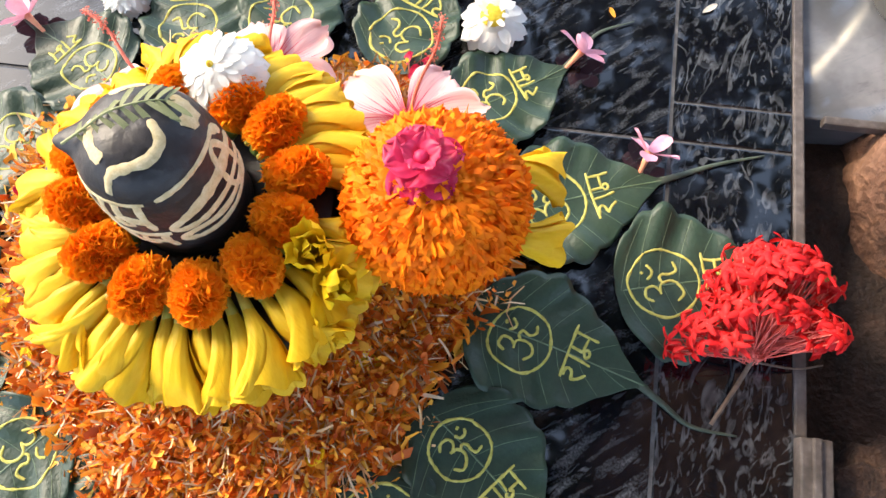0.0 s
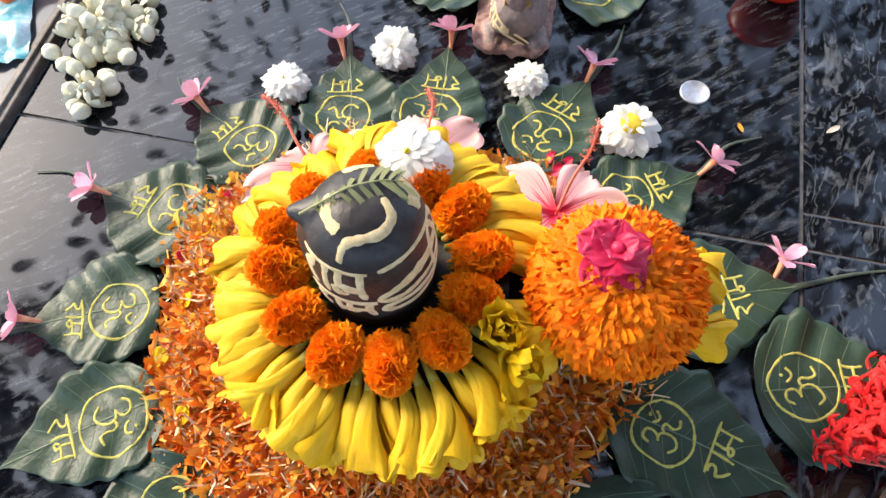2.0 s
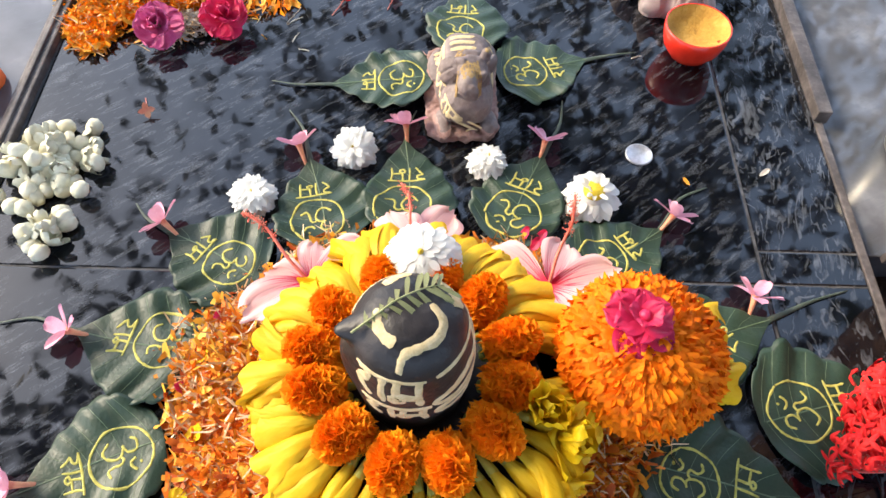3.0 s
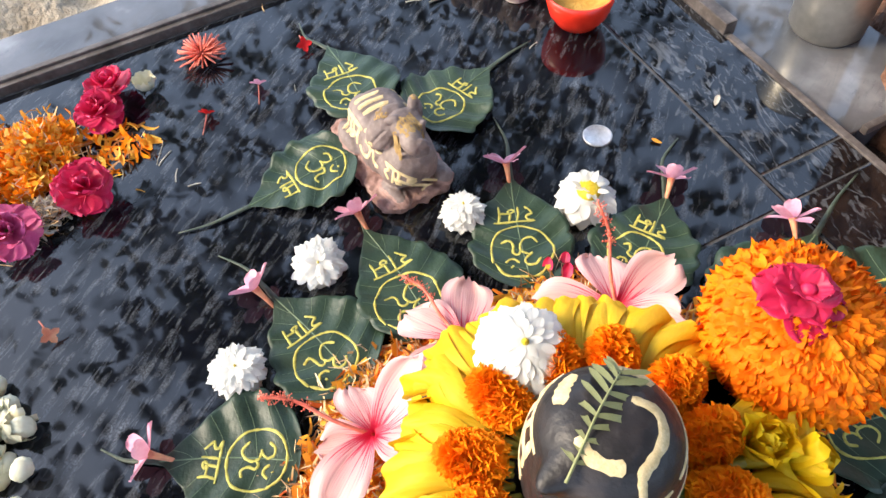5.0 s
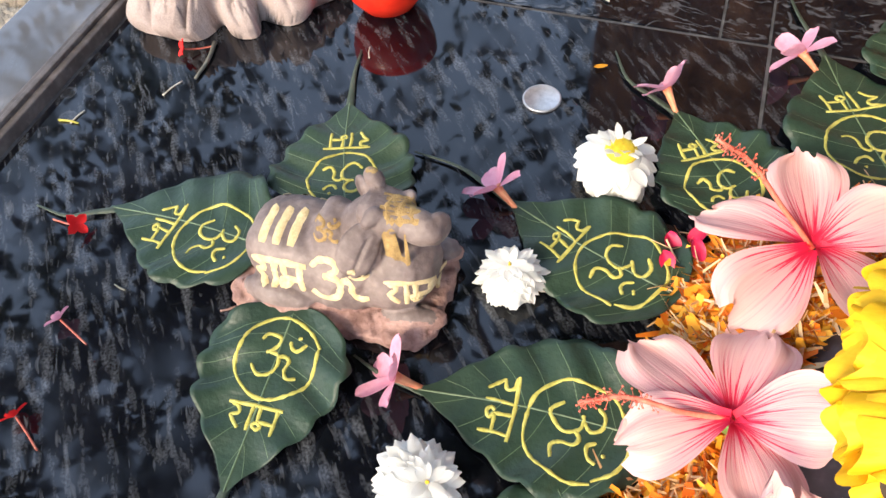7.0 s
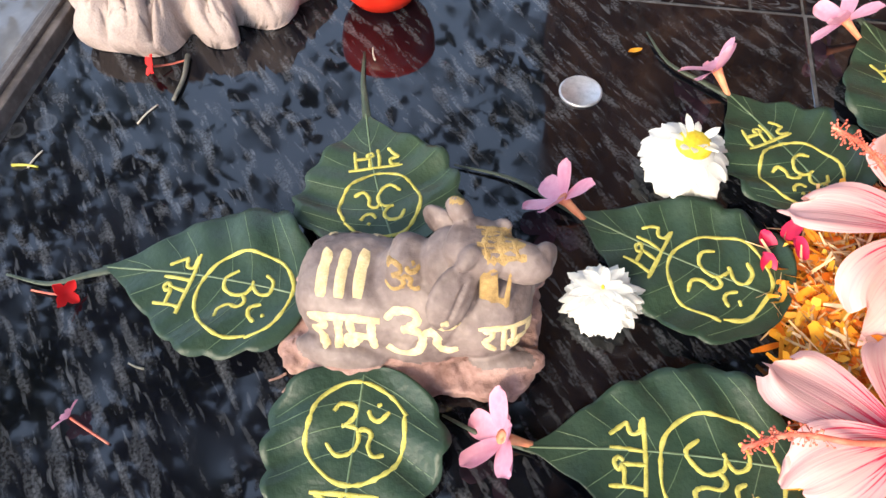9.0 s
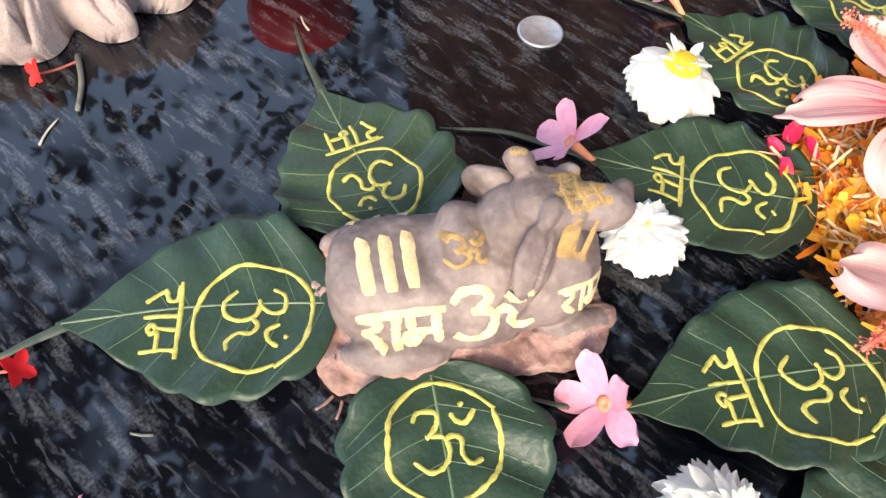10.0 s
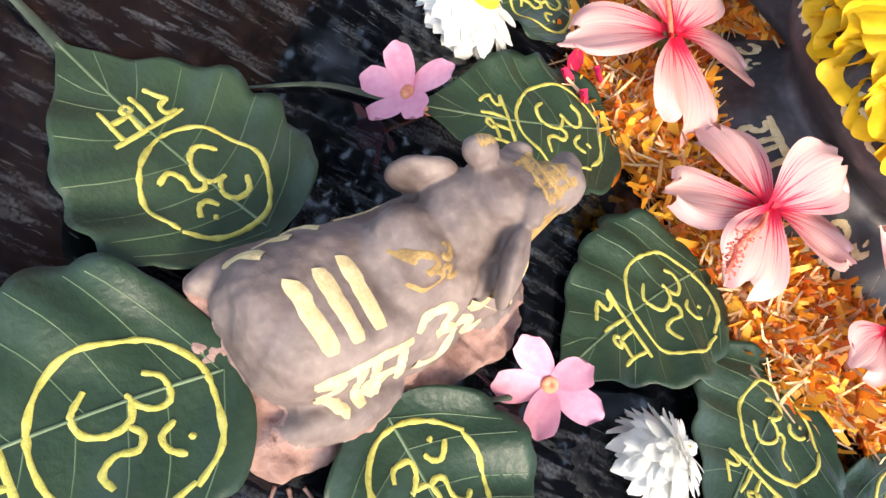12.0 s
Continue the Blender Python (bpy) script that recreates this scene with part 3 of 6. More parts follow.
def leaf(base, tip, width, tail, z0=0.002, z1=0.004, seed=1, ring_size=1.0, om=True, ram=True, label="", curl=0.004):
    """A heart-shaped leaf from its base to the point where the tail begins; tail: where it ends."""
    rnd = random.Random(seed)
    b, t = Vector((*base, 0)), Vector((*tip, 0))
    a = (t - b)
    L = a.length
    ang = math.atan2(a.y, a.x) - math.pi / 2
    M = Matrix.Translation((b.x, b.y, 0)) @ Matrix.Rotation(ang, 4, "Z")
    th = empty("peepal_leaf", M, label or "dark green heart-shaped leaf with yellow painted letters on it", "leaf", "leaves round the shrine")
    hw = width / 2
    ph = rnd.uniform(0, 6)
    bend = rnd.uniform(-0.03, 0.03)

    def mid(s):
        return bend * L * math.sin(math.pi * s)

    def z_of(x, y):
        s = min(max(y / L, 0), 1)
        k = (x - mid(s)) / hw
        z = z0 + (z1 - z0) * s + curl * k * k * 0.9 + 0.0026 * math.sin(9 * s + 5 * k + ph) * abs(k)
        z += 0.0019 * math.sin(26 * s - 6 * abs(k) + ph) * min(1, abs(k) * 1.5)
        return max(z, 0.0012)

    nu, nv = 22, 44

    def at(p, q):
        s = q ** 1.15
        k = 2 * p - 1
        edge = 1 + 0.035 * math.sin(13 * s + ph + (2 if k > 0 else 0)) + 0.085 * (abs(math.sin(19 * s + 3 * ph + (1 if k > 0 else 0))) - 0.6) * min(1, s * 6)
        notch = 0.055 * L * math.exp(-(s / 0.07) ** 2) * (1 - abs(k)) ** 2
        x = mid(s) + hw * half_width(s) * k * edge
        y = L * s + notch
        return Vector((x, y, z_of(x, y)))

    bm = bmesh.new()
    grid(bm, nu, nv, at)
    bmesh.ops.remove_doubles(bm, verts=bm.verts, dist=0.00005)
    top = [f for f in bm.faces]
    r = bmesh.ops.extrude_face_region(bm, geom=top)
    for v in [g for g in r["geom"] if isinstance(g, bmesh.types.BMVert)]:
        v.co.z -= 0.0005
    bmesh.ops.recalc_face_normals(bm, faces=bm.faces)
    if tail:
        e = M.inverted() @ Vector((*tail, 0))
        d = e - Vector((mid(1), L, 0))
        side = Vector((-d.y, d.x, 0)) * rnd.uniform(-0.14, 0.14)
        p0 = Vector((mid(0.97), L * 0.95, z_of(0, L * 0.95)))
        before = len(bm.verts)
        tube(bm, [p0, p0 + d * 0.3 + side * 0.5 + Vector((0, 0, 0.001)), p0 + d * 0.65 + side, Vector((e.x, e.y, 0.002))], 0.0030, 0.0007, 6, mat=1)
        bm.verts.ensure_lookup_table()
        for v in bm.verts[before:]:
            v.co.z = max(0.0008, 0.0018 + (v.co.z - 0.0018) * 0.35)
    part("blade", bm, [LEAF, TAIL], th)

    bm = bmesh.new()
    place = lambda x, y, lift: Vector((x, y, z_of(x, y) + lift))
    stroke(bm, [(mid(s), L * s + 0.001) for s in (0.04, 0.3, 0.6, 0.97)], 0.0011, place, 0.0005, wobble=0.1, rnd=rnd)
    for k in range(7):
        for sg in (-1, 1):
            s0 = 0.05 + 0.115 * k + rnd.uniform(-0.025, 0.025)
            s1 = min(s0 + 0.16 + 0.05 * (k == 0), 0.97)
            w1 = hw * half_width(s1) * 0.93
            pts = [(mid(s0), L * s0), (mid(s0) + sg * w1 * 0.5, L * (s0 + (s1 - s0) * 0.38)), (mid(s1) + sg * w1, L * s1)]
            stroke(bm, pts, 0.00040, place, 0.00025, wobble=0.25, n=4, rnd=rnd)
    part("venation", bm, VEIN, th, "pale green veins")

    flip = lambda x, y, lift: place(-x, -y, lift)
    if om:
        bm = bmesh.new()
        cy, rad = 0.30 * L, 0.216 * L * ring_size
        ox = rnd.uniform(-0.04, 0.04) * L
        ring = [(ox + rad * (1 + rnd.uniform(-0.05, 0.05)) * math.cos(w), -cy + rad * (1 + rnd.uniform(-0.06, 0.04)) * math.sin(w)) for w in [2 * math.pi * k / 12 + 0.4 for k in range(13)]]
        stroke(bm, ring, 0.0019, flip, rnd=rnd, wobble=0.35)
        h = rad * 1.25
        write(bm, OM, ox - h * 0.5, -cy - h * 0.5, h * 1.02, h, 0.0020, flip, rnd=rnd)
        part("painted_om", bm, PAINT_Y, th, "yellow painted sacred letter in a ring")
    if ram:
        bm = bmesh.new()
        h, w = 0.155 * L, 0.30 * L
        write(bm, RAM, -w * 0.5 + rnd.uniform(-0.02, 0.02) * L, -0.70 * L, w, h, 0.0020, flip, rnd=rnd, slant=rnd.uniform(-0.05, 0.15))
        part("painted_word", bm, PAINT_Y, th, "yellow painted word")
    return th


LEAVES = [
    # middle of the painted ring, tip, width, end of the tail, base height, tip height
    ((-0.349, 0.111), (-0.424, 0.073), 0.090, None, 0.008, 0.003),
    ((-0.367, 0.196), (-0.441, 0.178), 0.094, (-0.49, 0.166), 0.006, 0.003),
    ((-0.340, 0.280), (-0.414, 0.306), 0.100, (-0.475, 0.322), 0.008, 0.003),
    ((-0.288, 0.349), (-0.344, 0.394), 0.096, (-0.372, 0.428), 0.008, 0.003),
    ((-0.206, 0.384), (-0.214, 0.460), 0.088, (-0.230, 0.523), 0.008, 0.003),
    ((-0.130, 0.385), (-0.121, 0.469), 0.084, (-0.105, 0.505), 0.008, 0.004),
    ((-0.034, 0.364), (0.009, 0.434), 0.084, (0.043, 0.498), 0.008, 0.003),
    ((0.032, 0.303), (0.096, 0.333), 0.086, (0.151, 0.372), 0.006, 0.003),
    ((0.071, 0.213), (0.158, 0.232), 0.098, (0.234, 0.249), 0.006, 0.003),
    ((0.147, 0.151), (0.226, 0.157), 0.112, None, 0.003, 0.004),
    ((0.045, 0.118), (0.128, 0.081), 0.094, (0.182, 0.048), 0.006, 0.003),
    ((0.002, 0.045), (0.056, -0.018), 0.094, None, 0.006, 0.003),
    ((-0.053, 0.000), (-0.030, -0.078), 0.088, None, 0.006, 0.003),
    ((-0.148, -0.004), (-0.150, -0.084), 0.090, None, 0.006, 0.003),
    ((-0.221, 0.012), (-0.262, -0.058), 0.092, None, 0.008, 0.003),
    ((-0.291, 0.048), (-0.348, -0.004), 0.094, None, 0.008, 0.003),
    ((-0.040, 0.604), (-0.023, 0.684), 0.088, (-0.026, 0.735), 0.011, 0.003),
    ((0.0137, 0.536), (0.084, 0.551), 0.092, (0.138, 0.555), 0.007, 0.003),
    ((-0.115, 0.544), (-0.188, 0.552), 0.082, (-0.246, 0.566), 0.012, 0.003),
]
for k, (o, t, w, e, z0, z1) in enumerate(LEAVES):
    b = Vector(o) - (Vector(t) - Vector(o)) * (0.30 / 0.70)
    leaf(b, t, w, e, z0, z1, seed=20 + k, ring_size=0.8 if k in (10, 11) else 1.0)


# ---- flowers ----
def petal_sheet(bm, length, width, cup, curl, frill=0.0, nu=4, nv=6, tip=0.5, frame_m=None, uvs=False, seed=0, waist=0.25, mat=0):
    """A petal that grows along +y from the origin and curls up (z)."""
    rnd = random.Random(seed)
    ph = rnd.uniform(0, 6)
    m = frame_m or Matrix.Identity(4)

    def at(a, b):
        k = 2 * a - 1
        w = width * 0.5 * (waist + (1 - waist) * math.sin(math.pi * min(b, 1) ** 0.8 * (1 - tip * 0.5)) ** 0.9)
        if b > 0.85:
            w *= math.sqrt(max(0.0, 1 - ((b - 0.85) / 0.17) ** 2))
        y = length * b * (1 - 0.06 * k * k * b)
        z = curl * length * b * b + cup * width * k * k * (0.3 + b) + frill * length * b * math.sin(7 * k + 5 * b + ph)
        return m @ Vector((k * w, y, z))
    grid(bm, nu, nv, at, uvs=uvs, mat=mat)


def broad_petal(bm, length, width, curl, seed, wild=1.0):
    """A wide, rounded petal with a ruffled rim, growing along +y."""
    rnd = random.Random(seed)
    ph, sk = rnd.uniform(0, 6), rnd.uniform(-0.12, 0.12)

    def at(a, b):
        k = 2 * a - 1
        w = 0.16 + 0.84 * math.sin(math.pi / 2 * min(1.0, b / 0.68))
        if b > 0.68:
            w *= math.sqrt(max(0.0, 1 - ((b - 0.68) / 0.325) ** 2)) * 0.92 + 0.08
        ruffle = wild * b * b * (0.05 * math.sin(6 * k + 4 * b + ph) + 0.03 * math.sin(13 * k + ph))
        return Vector((width * 0.5 * w * k + sk * length * b * b, length * b * (1 + 0.03 * math.sin(9 * k + ph) * b), length * (curl * b * b + 0.10 * k * k * (1 - 0.5 * b) + ruffle)))
    grid(bm, 14, 14, at, uvs=True)


def limp_petal(bm, length, width, curl, seed):
    """A thin full petal, widest near its blunt wavy end, that sags and folds over at the rim."""
    rnd = random.Random(seed)
    ph, sk, fold = rnd.uniform(0, 6), rnd.uniform(-0.14, 0.14), rnd.choice((-0.5, -0.25, 0.15, 0.25))
    cut = rnd.uniform(-0.10, 0.10)

    def at(a, b):
        k = 2 * a - 1
        w = 0.13 + 0.87 * math.sin(math.pi / 2 * min(1.0, b / 0.74)) ** 1.25
        if b > 0.74:
            w *= 0.30 + 0.70 * math.sqrt(max(0.0, 1 - ((b - 0.74) / 0.265) ** 2))
        end = 1 + b ** 3 * (0.045 * math.sin(5 * k + ph) + 0.03 * math.sin(12 * k + 2 * ph) + cut * k - 0.05 * k * k)
        sag = curl * b * b + 0.07 * k * k * (1 - b) + fold * max(0.0, b - 0.72) ** 1.5 * (1 + 0.6 * math.sin(3 * k + ph))
        ruffle = b * b * (0.055 * math.sin(4.2 * k + 3 * b + ph) + 0.035 * math.sin(10 * k + ph) * abs(k))
        rib = 0.012 * math.cos(16 * k) * b * (1 - b)
        return Vector((width * 0.5 * w * k + sk * length * b * b, length * b * end, length * (sag + ruffle + rib)))
    grid(bm, 18, 16, at, uvs=True)


def pompom(radius, height, n, material, seed, size, name="marigold", rough=0.35):
    """A dense ruffled head of many short frilled petals, as one mesh."""
    rnd = random.Random(seed)
    verts, faces = [], []
    for i in range(n):
        f = (i + 0.5) / n
        polar = math.acos(1 - 1.42 * f)
        az = i * 2.39996 + rnd.uniform(-0.2, 0.2)
        d = Vector((math.sin(polar) * math.cos(az), math.sin(polar) * math.sin(az), math.cos(polar)))
        rr = 1 + rnd.uniform(-0.07, 0.05)
        p = Vector((d.x * radius * rr, d.y * radius * rr, height * 0.45 + d.z * height * 0.55 * rr))
        outw = Vector((d.x, d.y, d.z * 0.8 + 0.15)).normalized()
        side = outw.cross(Vector((0, 0, 1)))
        side = side.normalized() if side.length > 1e-3 else Vector((1, 0, 0))
        side.rotate(Matrix.Rotation(rnd.uniform(-0.9, 0.9), 3, outw))
        nrm = outw.cross(side)
        L, W = size * rnd.uniform(0.8, 1.15), size * rnd.uniform(1.0, 1.5)
        k = len(verts)
        root = p - outw * L
        fold = rnd.uniform(0.2, 0.6)
        for b, w, zz in ((0, 0.35, 0), (0.6, 0.8, 0.1), (1.0, 1.0, 0.35)):
            for a in (-1, -0.4, 0.3, 1):
                fr = rough * (0.5 if b else 0) * math.sin(a * 5 + i) * (b > 0.9)
                verts.append(root + outw * (L * (b + fr * 0.5)) + side * (a * W * 0.5 * w) + nrm * (W * (fold * a * a * 0.5 + zz * 0.5 + fr * 0.35)))
        for r in range(2):
            for c in range(3):
                q = k + r * 4 + c
                faces.append((q, q + 1, q + 5, q + 4))
    k, nu, nv = len(verts), 14, 8
    for j in range(nv + 1):
        for i in range(nu):
            pol, az = math.pi * (0.02 + 0.75 * j / nv), 2 * math.pi * i / nu
            verts.append(Vector((math.sin(pol) * math.cos(az) * radius * 0.8, math.sin(pol) * math.sin(az) * radius * 0.8, height * 0.45 + math.cos(pol) * height * 0.44)))
    for j in range(nv):
        for i in range(nu):
            a, b = k + j * nu + i, k + j * nu + (i + 1) % nu
            faces.append((a, b, b + nu, a + nu))
    me = bpy.data.meshes.new(name)
    me.from_pydata(verts, [], faces)
    me.materials.append(material)
    me.shade_smooth()
    return me


def layered_head(radius, height, rings, material, seed, size, name="marigold"):
    """A full marigold head: rings of notched tongue petals that lie over one another from the rim up to the crown."""
    rnd = random.Random(seed)
    verts, faces = [], []
    for j in range(rings):
        f = j / (rings - 1)
        pol = radians(122 - 116 * f)
        n = max(5, int(2 * math.pi * radius * math.sin(pol) / (size * 0.60)))
        for i in range(n):
            az = 2 * math.pi * (i + 0.5 * (j % 2)) / n + rnd.uniform(-0.12, 0.12)
            o = Vector((math.cos(az), math.sin(az), 0))
            nrm = (o * math.sin(pol) + Vector((0, 0, math.cos(pol)))).normalized()
            tan = (o * math.cos(pol) - Vector((0, 0, math.sin(pol)))).normalized()
            rr = rnd.uniform(0.93, 1.03)
            tip = Vector((o.x * radius * math.sin(pol) * rr, o.y * radius * math.sin(pol) * rr, height * 0.45 + height * 0.55 * math.cos(pol) * rr))
            way = (tan + nrm * (0.50 + rnd.uniform(-0.25, 0.35))).normalized()
            side = way.cross(nrm).normalized()
            side.rotate(Matrix.Rotation(rnd.uniform(-0.3, 0.3), 3, way))
            up = side.cross(way)
            L, W = size * rnd.uniform(0.8, 1.1), size * rnd.uniform(1.2, 1.65)
            fold, ph = rnd.uniform(0.1, 0.5), rnd.uniform(0, 6)
            k = len(verts)
            for b, w, zz in ((-1.0, 0.45, 0.0), (-0.5, 0.85, 0.10), (-0.12, 1.0, 0.10), (0.12, 0.86, -0.06)):
                for a in (-1, -0.5, 0, 0.5, 1):
                    notch = (0.10 * math.cos(a * 6.3 + ph) - 0.10 * a * a) * (b > 0)
                    verts.append(tip + way * (L * (b + notch)) + side * (a * W * 0.5 * w) + up * (W * (fold * (a * a - 0.4) * 0.5 + zz + 0.20 * math.sin(a * 6 + ph) * (b > -0.2))))
            for r in range(3):
                for c in range(4):
                    q = k + r * 5 + c
                    faces.append((q, q + 1, q + 6, q + 5))
    k, nu, nv = len(verts), 18, 10
    for j in range(nv + 1):
        for i in range(nu):
            pol, az = math.pi * (0.02 + 0.75 * j / nv), 2 * math.pi * i / nu
            verts.append(Vector((math.sin(pol) * math.cos(az) * radius * 0.82, math.sin(pol) * math.sin(az) * radius * 0.82, height * 0.45 + math.cos(pol) * height * 0.45)))
    for j in range(nv):
        for i in range(nu):
            p, q = k + j * nu + i, k + j * nu + (i + 1) % nu
            faces.append((p, q, q + nu, p + nu))
    me = bpy.data.meshes.new(name)
    me.from_pydata(verts, [], faces)
    me.materials.append(material)
    me.shade_smooth()
    return me


def green_cup(r, h):
    bm = bmesh.new()
    lathe(bm, [(0.0, 0), (r * 0.5, 0.0), (r * 0.75, h * 0.4), (r, h), (r * 0.6, h * 1.02)], 14)
    return bm


def spoon_petals():
    out = []
    for k in range(4):
        bm = bmesh.new()
        petal_sheet(bm, 1.0, 0.46, (-0.10, 0.05, 0.12, -0.05)[k], (-0.28, -0.18, -0.1, 0.02)[k], 0.0, 4, 6, 0.08, seed=k, waist=0.4)
        out.append(mesh_of("petal", bm, WHITE))
    return out


SPOONS = spoon_petals()


def white_flower(m, radius, rings, seed, centre, label, dome=0.4, wide=1.0, lift=0.35, shag=0.0):
    """A white head: petals set like scales over a low dome, each petal a part."""
    th = empty("chrysanthemum", m, label, "flower", "white flowers")
    rnd = random.Random(seed)
    rc, hc, z0 = radius * (0.60 - 0.22 * shag), radius * (0.22 + 0.55 * dome), radius * 0.34
    top = 60 if centre > 0.25 else 8
    for j in range(rings):
        f = j / max(1, rings - 1)
        th0 = radians(100 + (top - 100) * f)
        n = max(6, int(24 / wide * math.sin(th0) ** 0.8))
        for i in range(n):
            az = 2 * math.pi * (i + 0.5 * (j % 2)) / n + rnd.uniform(-1, 1) * (0.10 + 0.16 * shag)
            out = Vector((math.cos(az), math.sin(az), 0))
            base = out * (rc * math.sin(th0)) + Vector((0, 0, z0 + hc * math.cos(th0)))
            nrm = (out * math.sin(th0) / rc + Vector((0, 0, math.cos(th0) / hc))).normalized()
            tan = (out * math.cos(th0) - Vector((0, 0, math.sin(th0)))).normalized()
            way = (tan + out * 0.45 + nrm * (lift + 0.25 * f + rnd.uniform(-0.2, 0.34) * (1 + shag))).normalized()
            side = way.cross(nrm).normalized()
            up = side.cross(way)
            L = radius * (0.48 - 0.16 * f + 0.20 * shag) * rnd.uniform(0.8 - 0.12 * shag, 1.18 + 0.1 * shag)
            p = part("petal", SPOONS[rnd.randrange(4)], None, th)
            mm = Matrix((side, way, up)).transposed().to_4x4()
            p.matrix_local = Matrix.Translation(base - way * L * 0.08) @ mm @ Matrix.Diagonal((L * 1.15 * wide, L, L, 1))
    bm = bmesh.new()
    ellipsoid(bm, (0, 0, z0), (rc, rc, hc), u=20, v=12)
    part("inner_petals", bm, WHITE, th, "packed white inner petals")["kind"] = "stuff"
    bm = bmesh.new()
    ellipsoid(bm, (0, 0, z0 + hc * 0.86), (radius * centre, radius * centre, radius * 0.16), u=14, v=8)
    part("flower_centre", bm, CENTRE, th, "yellow centre")
    if centre > 0.25:
        for i in range(13):
            az = 360 * i / 13 + rnd.uniform(-20, 20)
            L = radius * rnd.uniform(0.24, 0.36)
            p = part("petal", SPOONS[i % 4], None, th)
            p.matrix_local = pose(0, 0, z0 + hc * 0.9 + radius * 0.08, 0, 0, az) @ pose(0, radius * rnd.uniform(0.05, 0.22), 0, rnd.uniform(10, 50), 0, 0) @ Matrix.Diagonal((L, L, L, 1))
    bm = bmesh.new()
    lathe(bm, [(0, 0), (radius * 0.3, 0), (radius * 0.4, radius * 0.2), (radius * 0.3, radius * 0.34)], 12)
    part("calyx", bm, GREEN, th)
    return th


def pink_flower(head, foot, z, seed, up=1.3, scale=1.2):
    """A five-petalled pink flower on a slim coral tube that lies on a leaf."""
    rnd = random.Random(seed)
    h, f = Vector((*head, z)), Vector((*foot, 0.006))
    ax = (h - f).normalized() + Vector((0, 0, up * 0.35))
    ax.normalize()
    L = 0.020 * scale
    th = empty("pink_flower", Matrix.Translation(h) @ ax.to_track_quat("Z", "Y").to_matrix().to_4x4(), "small pink five-petalled flower with a coral tube", "flower", "pink flowers on the leaf tips")
    for k in range(5):
        bm = bmesh.new()
        petal_sheet(bm, 0.0180 * scale, 0.0110 * scale, 0.1, rnd.uniform(-0.25, 0.15), 0.02, 6, 10, 0.55, seed=k + seed, waist=0.18)
        p = part("petal", bm, PINK, th)
        p.matrix_local = pose(0, 0, 0, 0, 0, 72 * k + rnd.uniform(-8, 8)) @ pose(0, 0.001, 0, rnd.uniform(5, 40), 0, 0)
    bm = bmesh.new()
    lathe(bm, [(0.0, -L), (0.0014, -L), (0.0018, -L * 0.5), (0.0026, -0.003), (0.0034, 0.0015), (0.0012, 0.0005), (0.0, 0.0)], 10)
    part("tube", bm, CORAL, th, "coral flower tube")
    return th


PINKS = [((-0.440, 0.183), (-0.418, 0.185)), ((-0.414, 0.301), (-0.391, 0.299)), ((-0.344, 0.397), (-0.323, 0.378)), ((-0.222, 0.467), (-0.215, 0.443)),
         ((-0.119, 0.478), (-0.120, 0.454)), ((0.010, 0.440), (-0.001, 0.420)), ((0.104, 0.339), (0.086, 0.327)), ((0.146, 0.250), (0.136, 0.231))]
for k, (h, f) in enumerate(PINKS):
    pink_flower(h, f, 0.012, 50 + k)

white_flower(pose(-0.266, 0.417, 0.002, 8, 0, 0), 0.0240, 10, 1, 0.04, "white chrysanthemum with many narrow petals on the marble", 0.34, 0.92, 0.36, 0.58)
white_flower(pose(-0.169, 0.460, 0.005, 30, 0, -20), 0.0250, 10, 2, 0.04, "white chrysanthemum tipped over on its side on the marble", 0.30, 0.92, 0.36, 0.58)
white_flower(pose(-0.049, 0.425, 0.001, -6, 6, 0), 0.0228, 10, 3, 0.04, "white chrysanthemum beside the clay bull", 0.28, 0.9, 0.34, 0.58)
white_flower(pose(0.037, 0.371, 0.004, 6, -4, 30), 0.031, 5, 4, 0.33, "white chrysanthemum with an open yellow centre", 0.20, 1.25, 0.25, 0.5)


# ---- the shrine ----
CX, CY = -0.150, 0.185
TOP = 0.104
shrine_base = empty("stone_base", pose(CX, CY, 0), "dark round stone base with a spout and painted letters", "shrine base")
BASE_PROFILE = [(0.0, 0.0), (0.114, 0.0), (0.115, 0.014), (0.112, 0.020), (0.086, 0.044), (0.080, 0.047), (0.078, 0.052), (0.082, 0.058), (0.098, 0.068), (0.104, 0.076), (0.104, 0.096), (0.100, TOP), (0.082, TOP), (0.078, TOP - 0.006), (0.0, TOP - 0.006)]
bm = bmesh.new()
lathe(bm, BASE_PROFILE, 64)
part("pedestal", bm, STONE_B, shrine_base)
bm = bmesh.new()
box(bm, 0.06, 0.185, -0.034, 0.030, 0.052, TOP, 0.006)
part("spout", bm, STONE_B, shrine_base)


def on_base(radius_at, z_mid):
    def place(u, v, lift):
        z = z_mid + v
        r = radius_at(z) + lift
        return Vector((r * math.cos(u / 0.09), r * math.sin(u / 0.09), z))
    return place


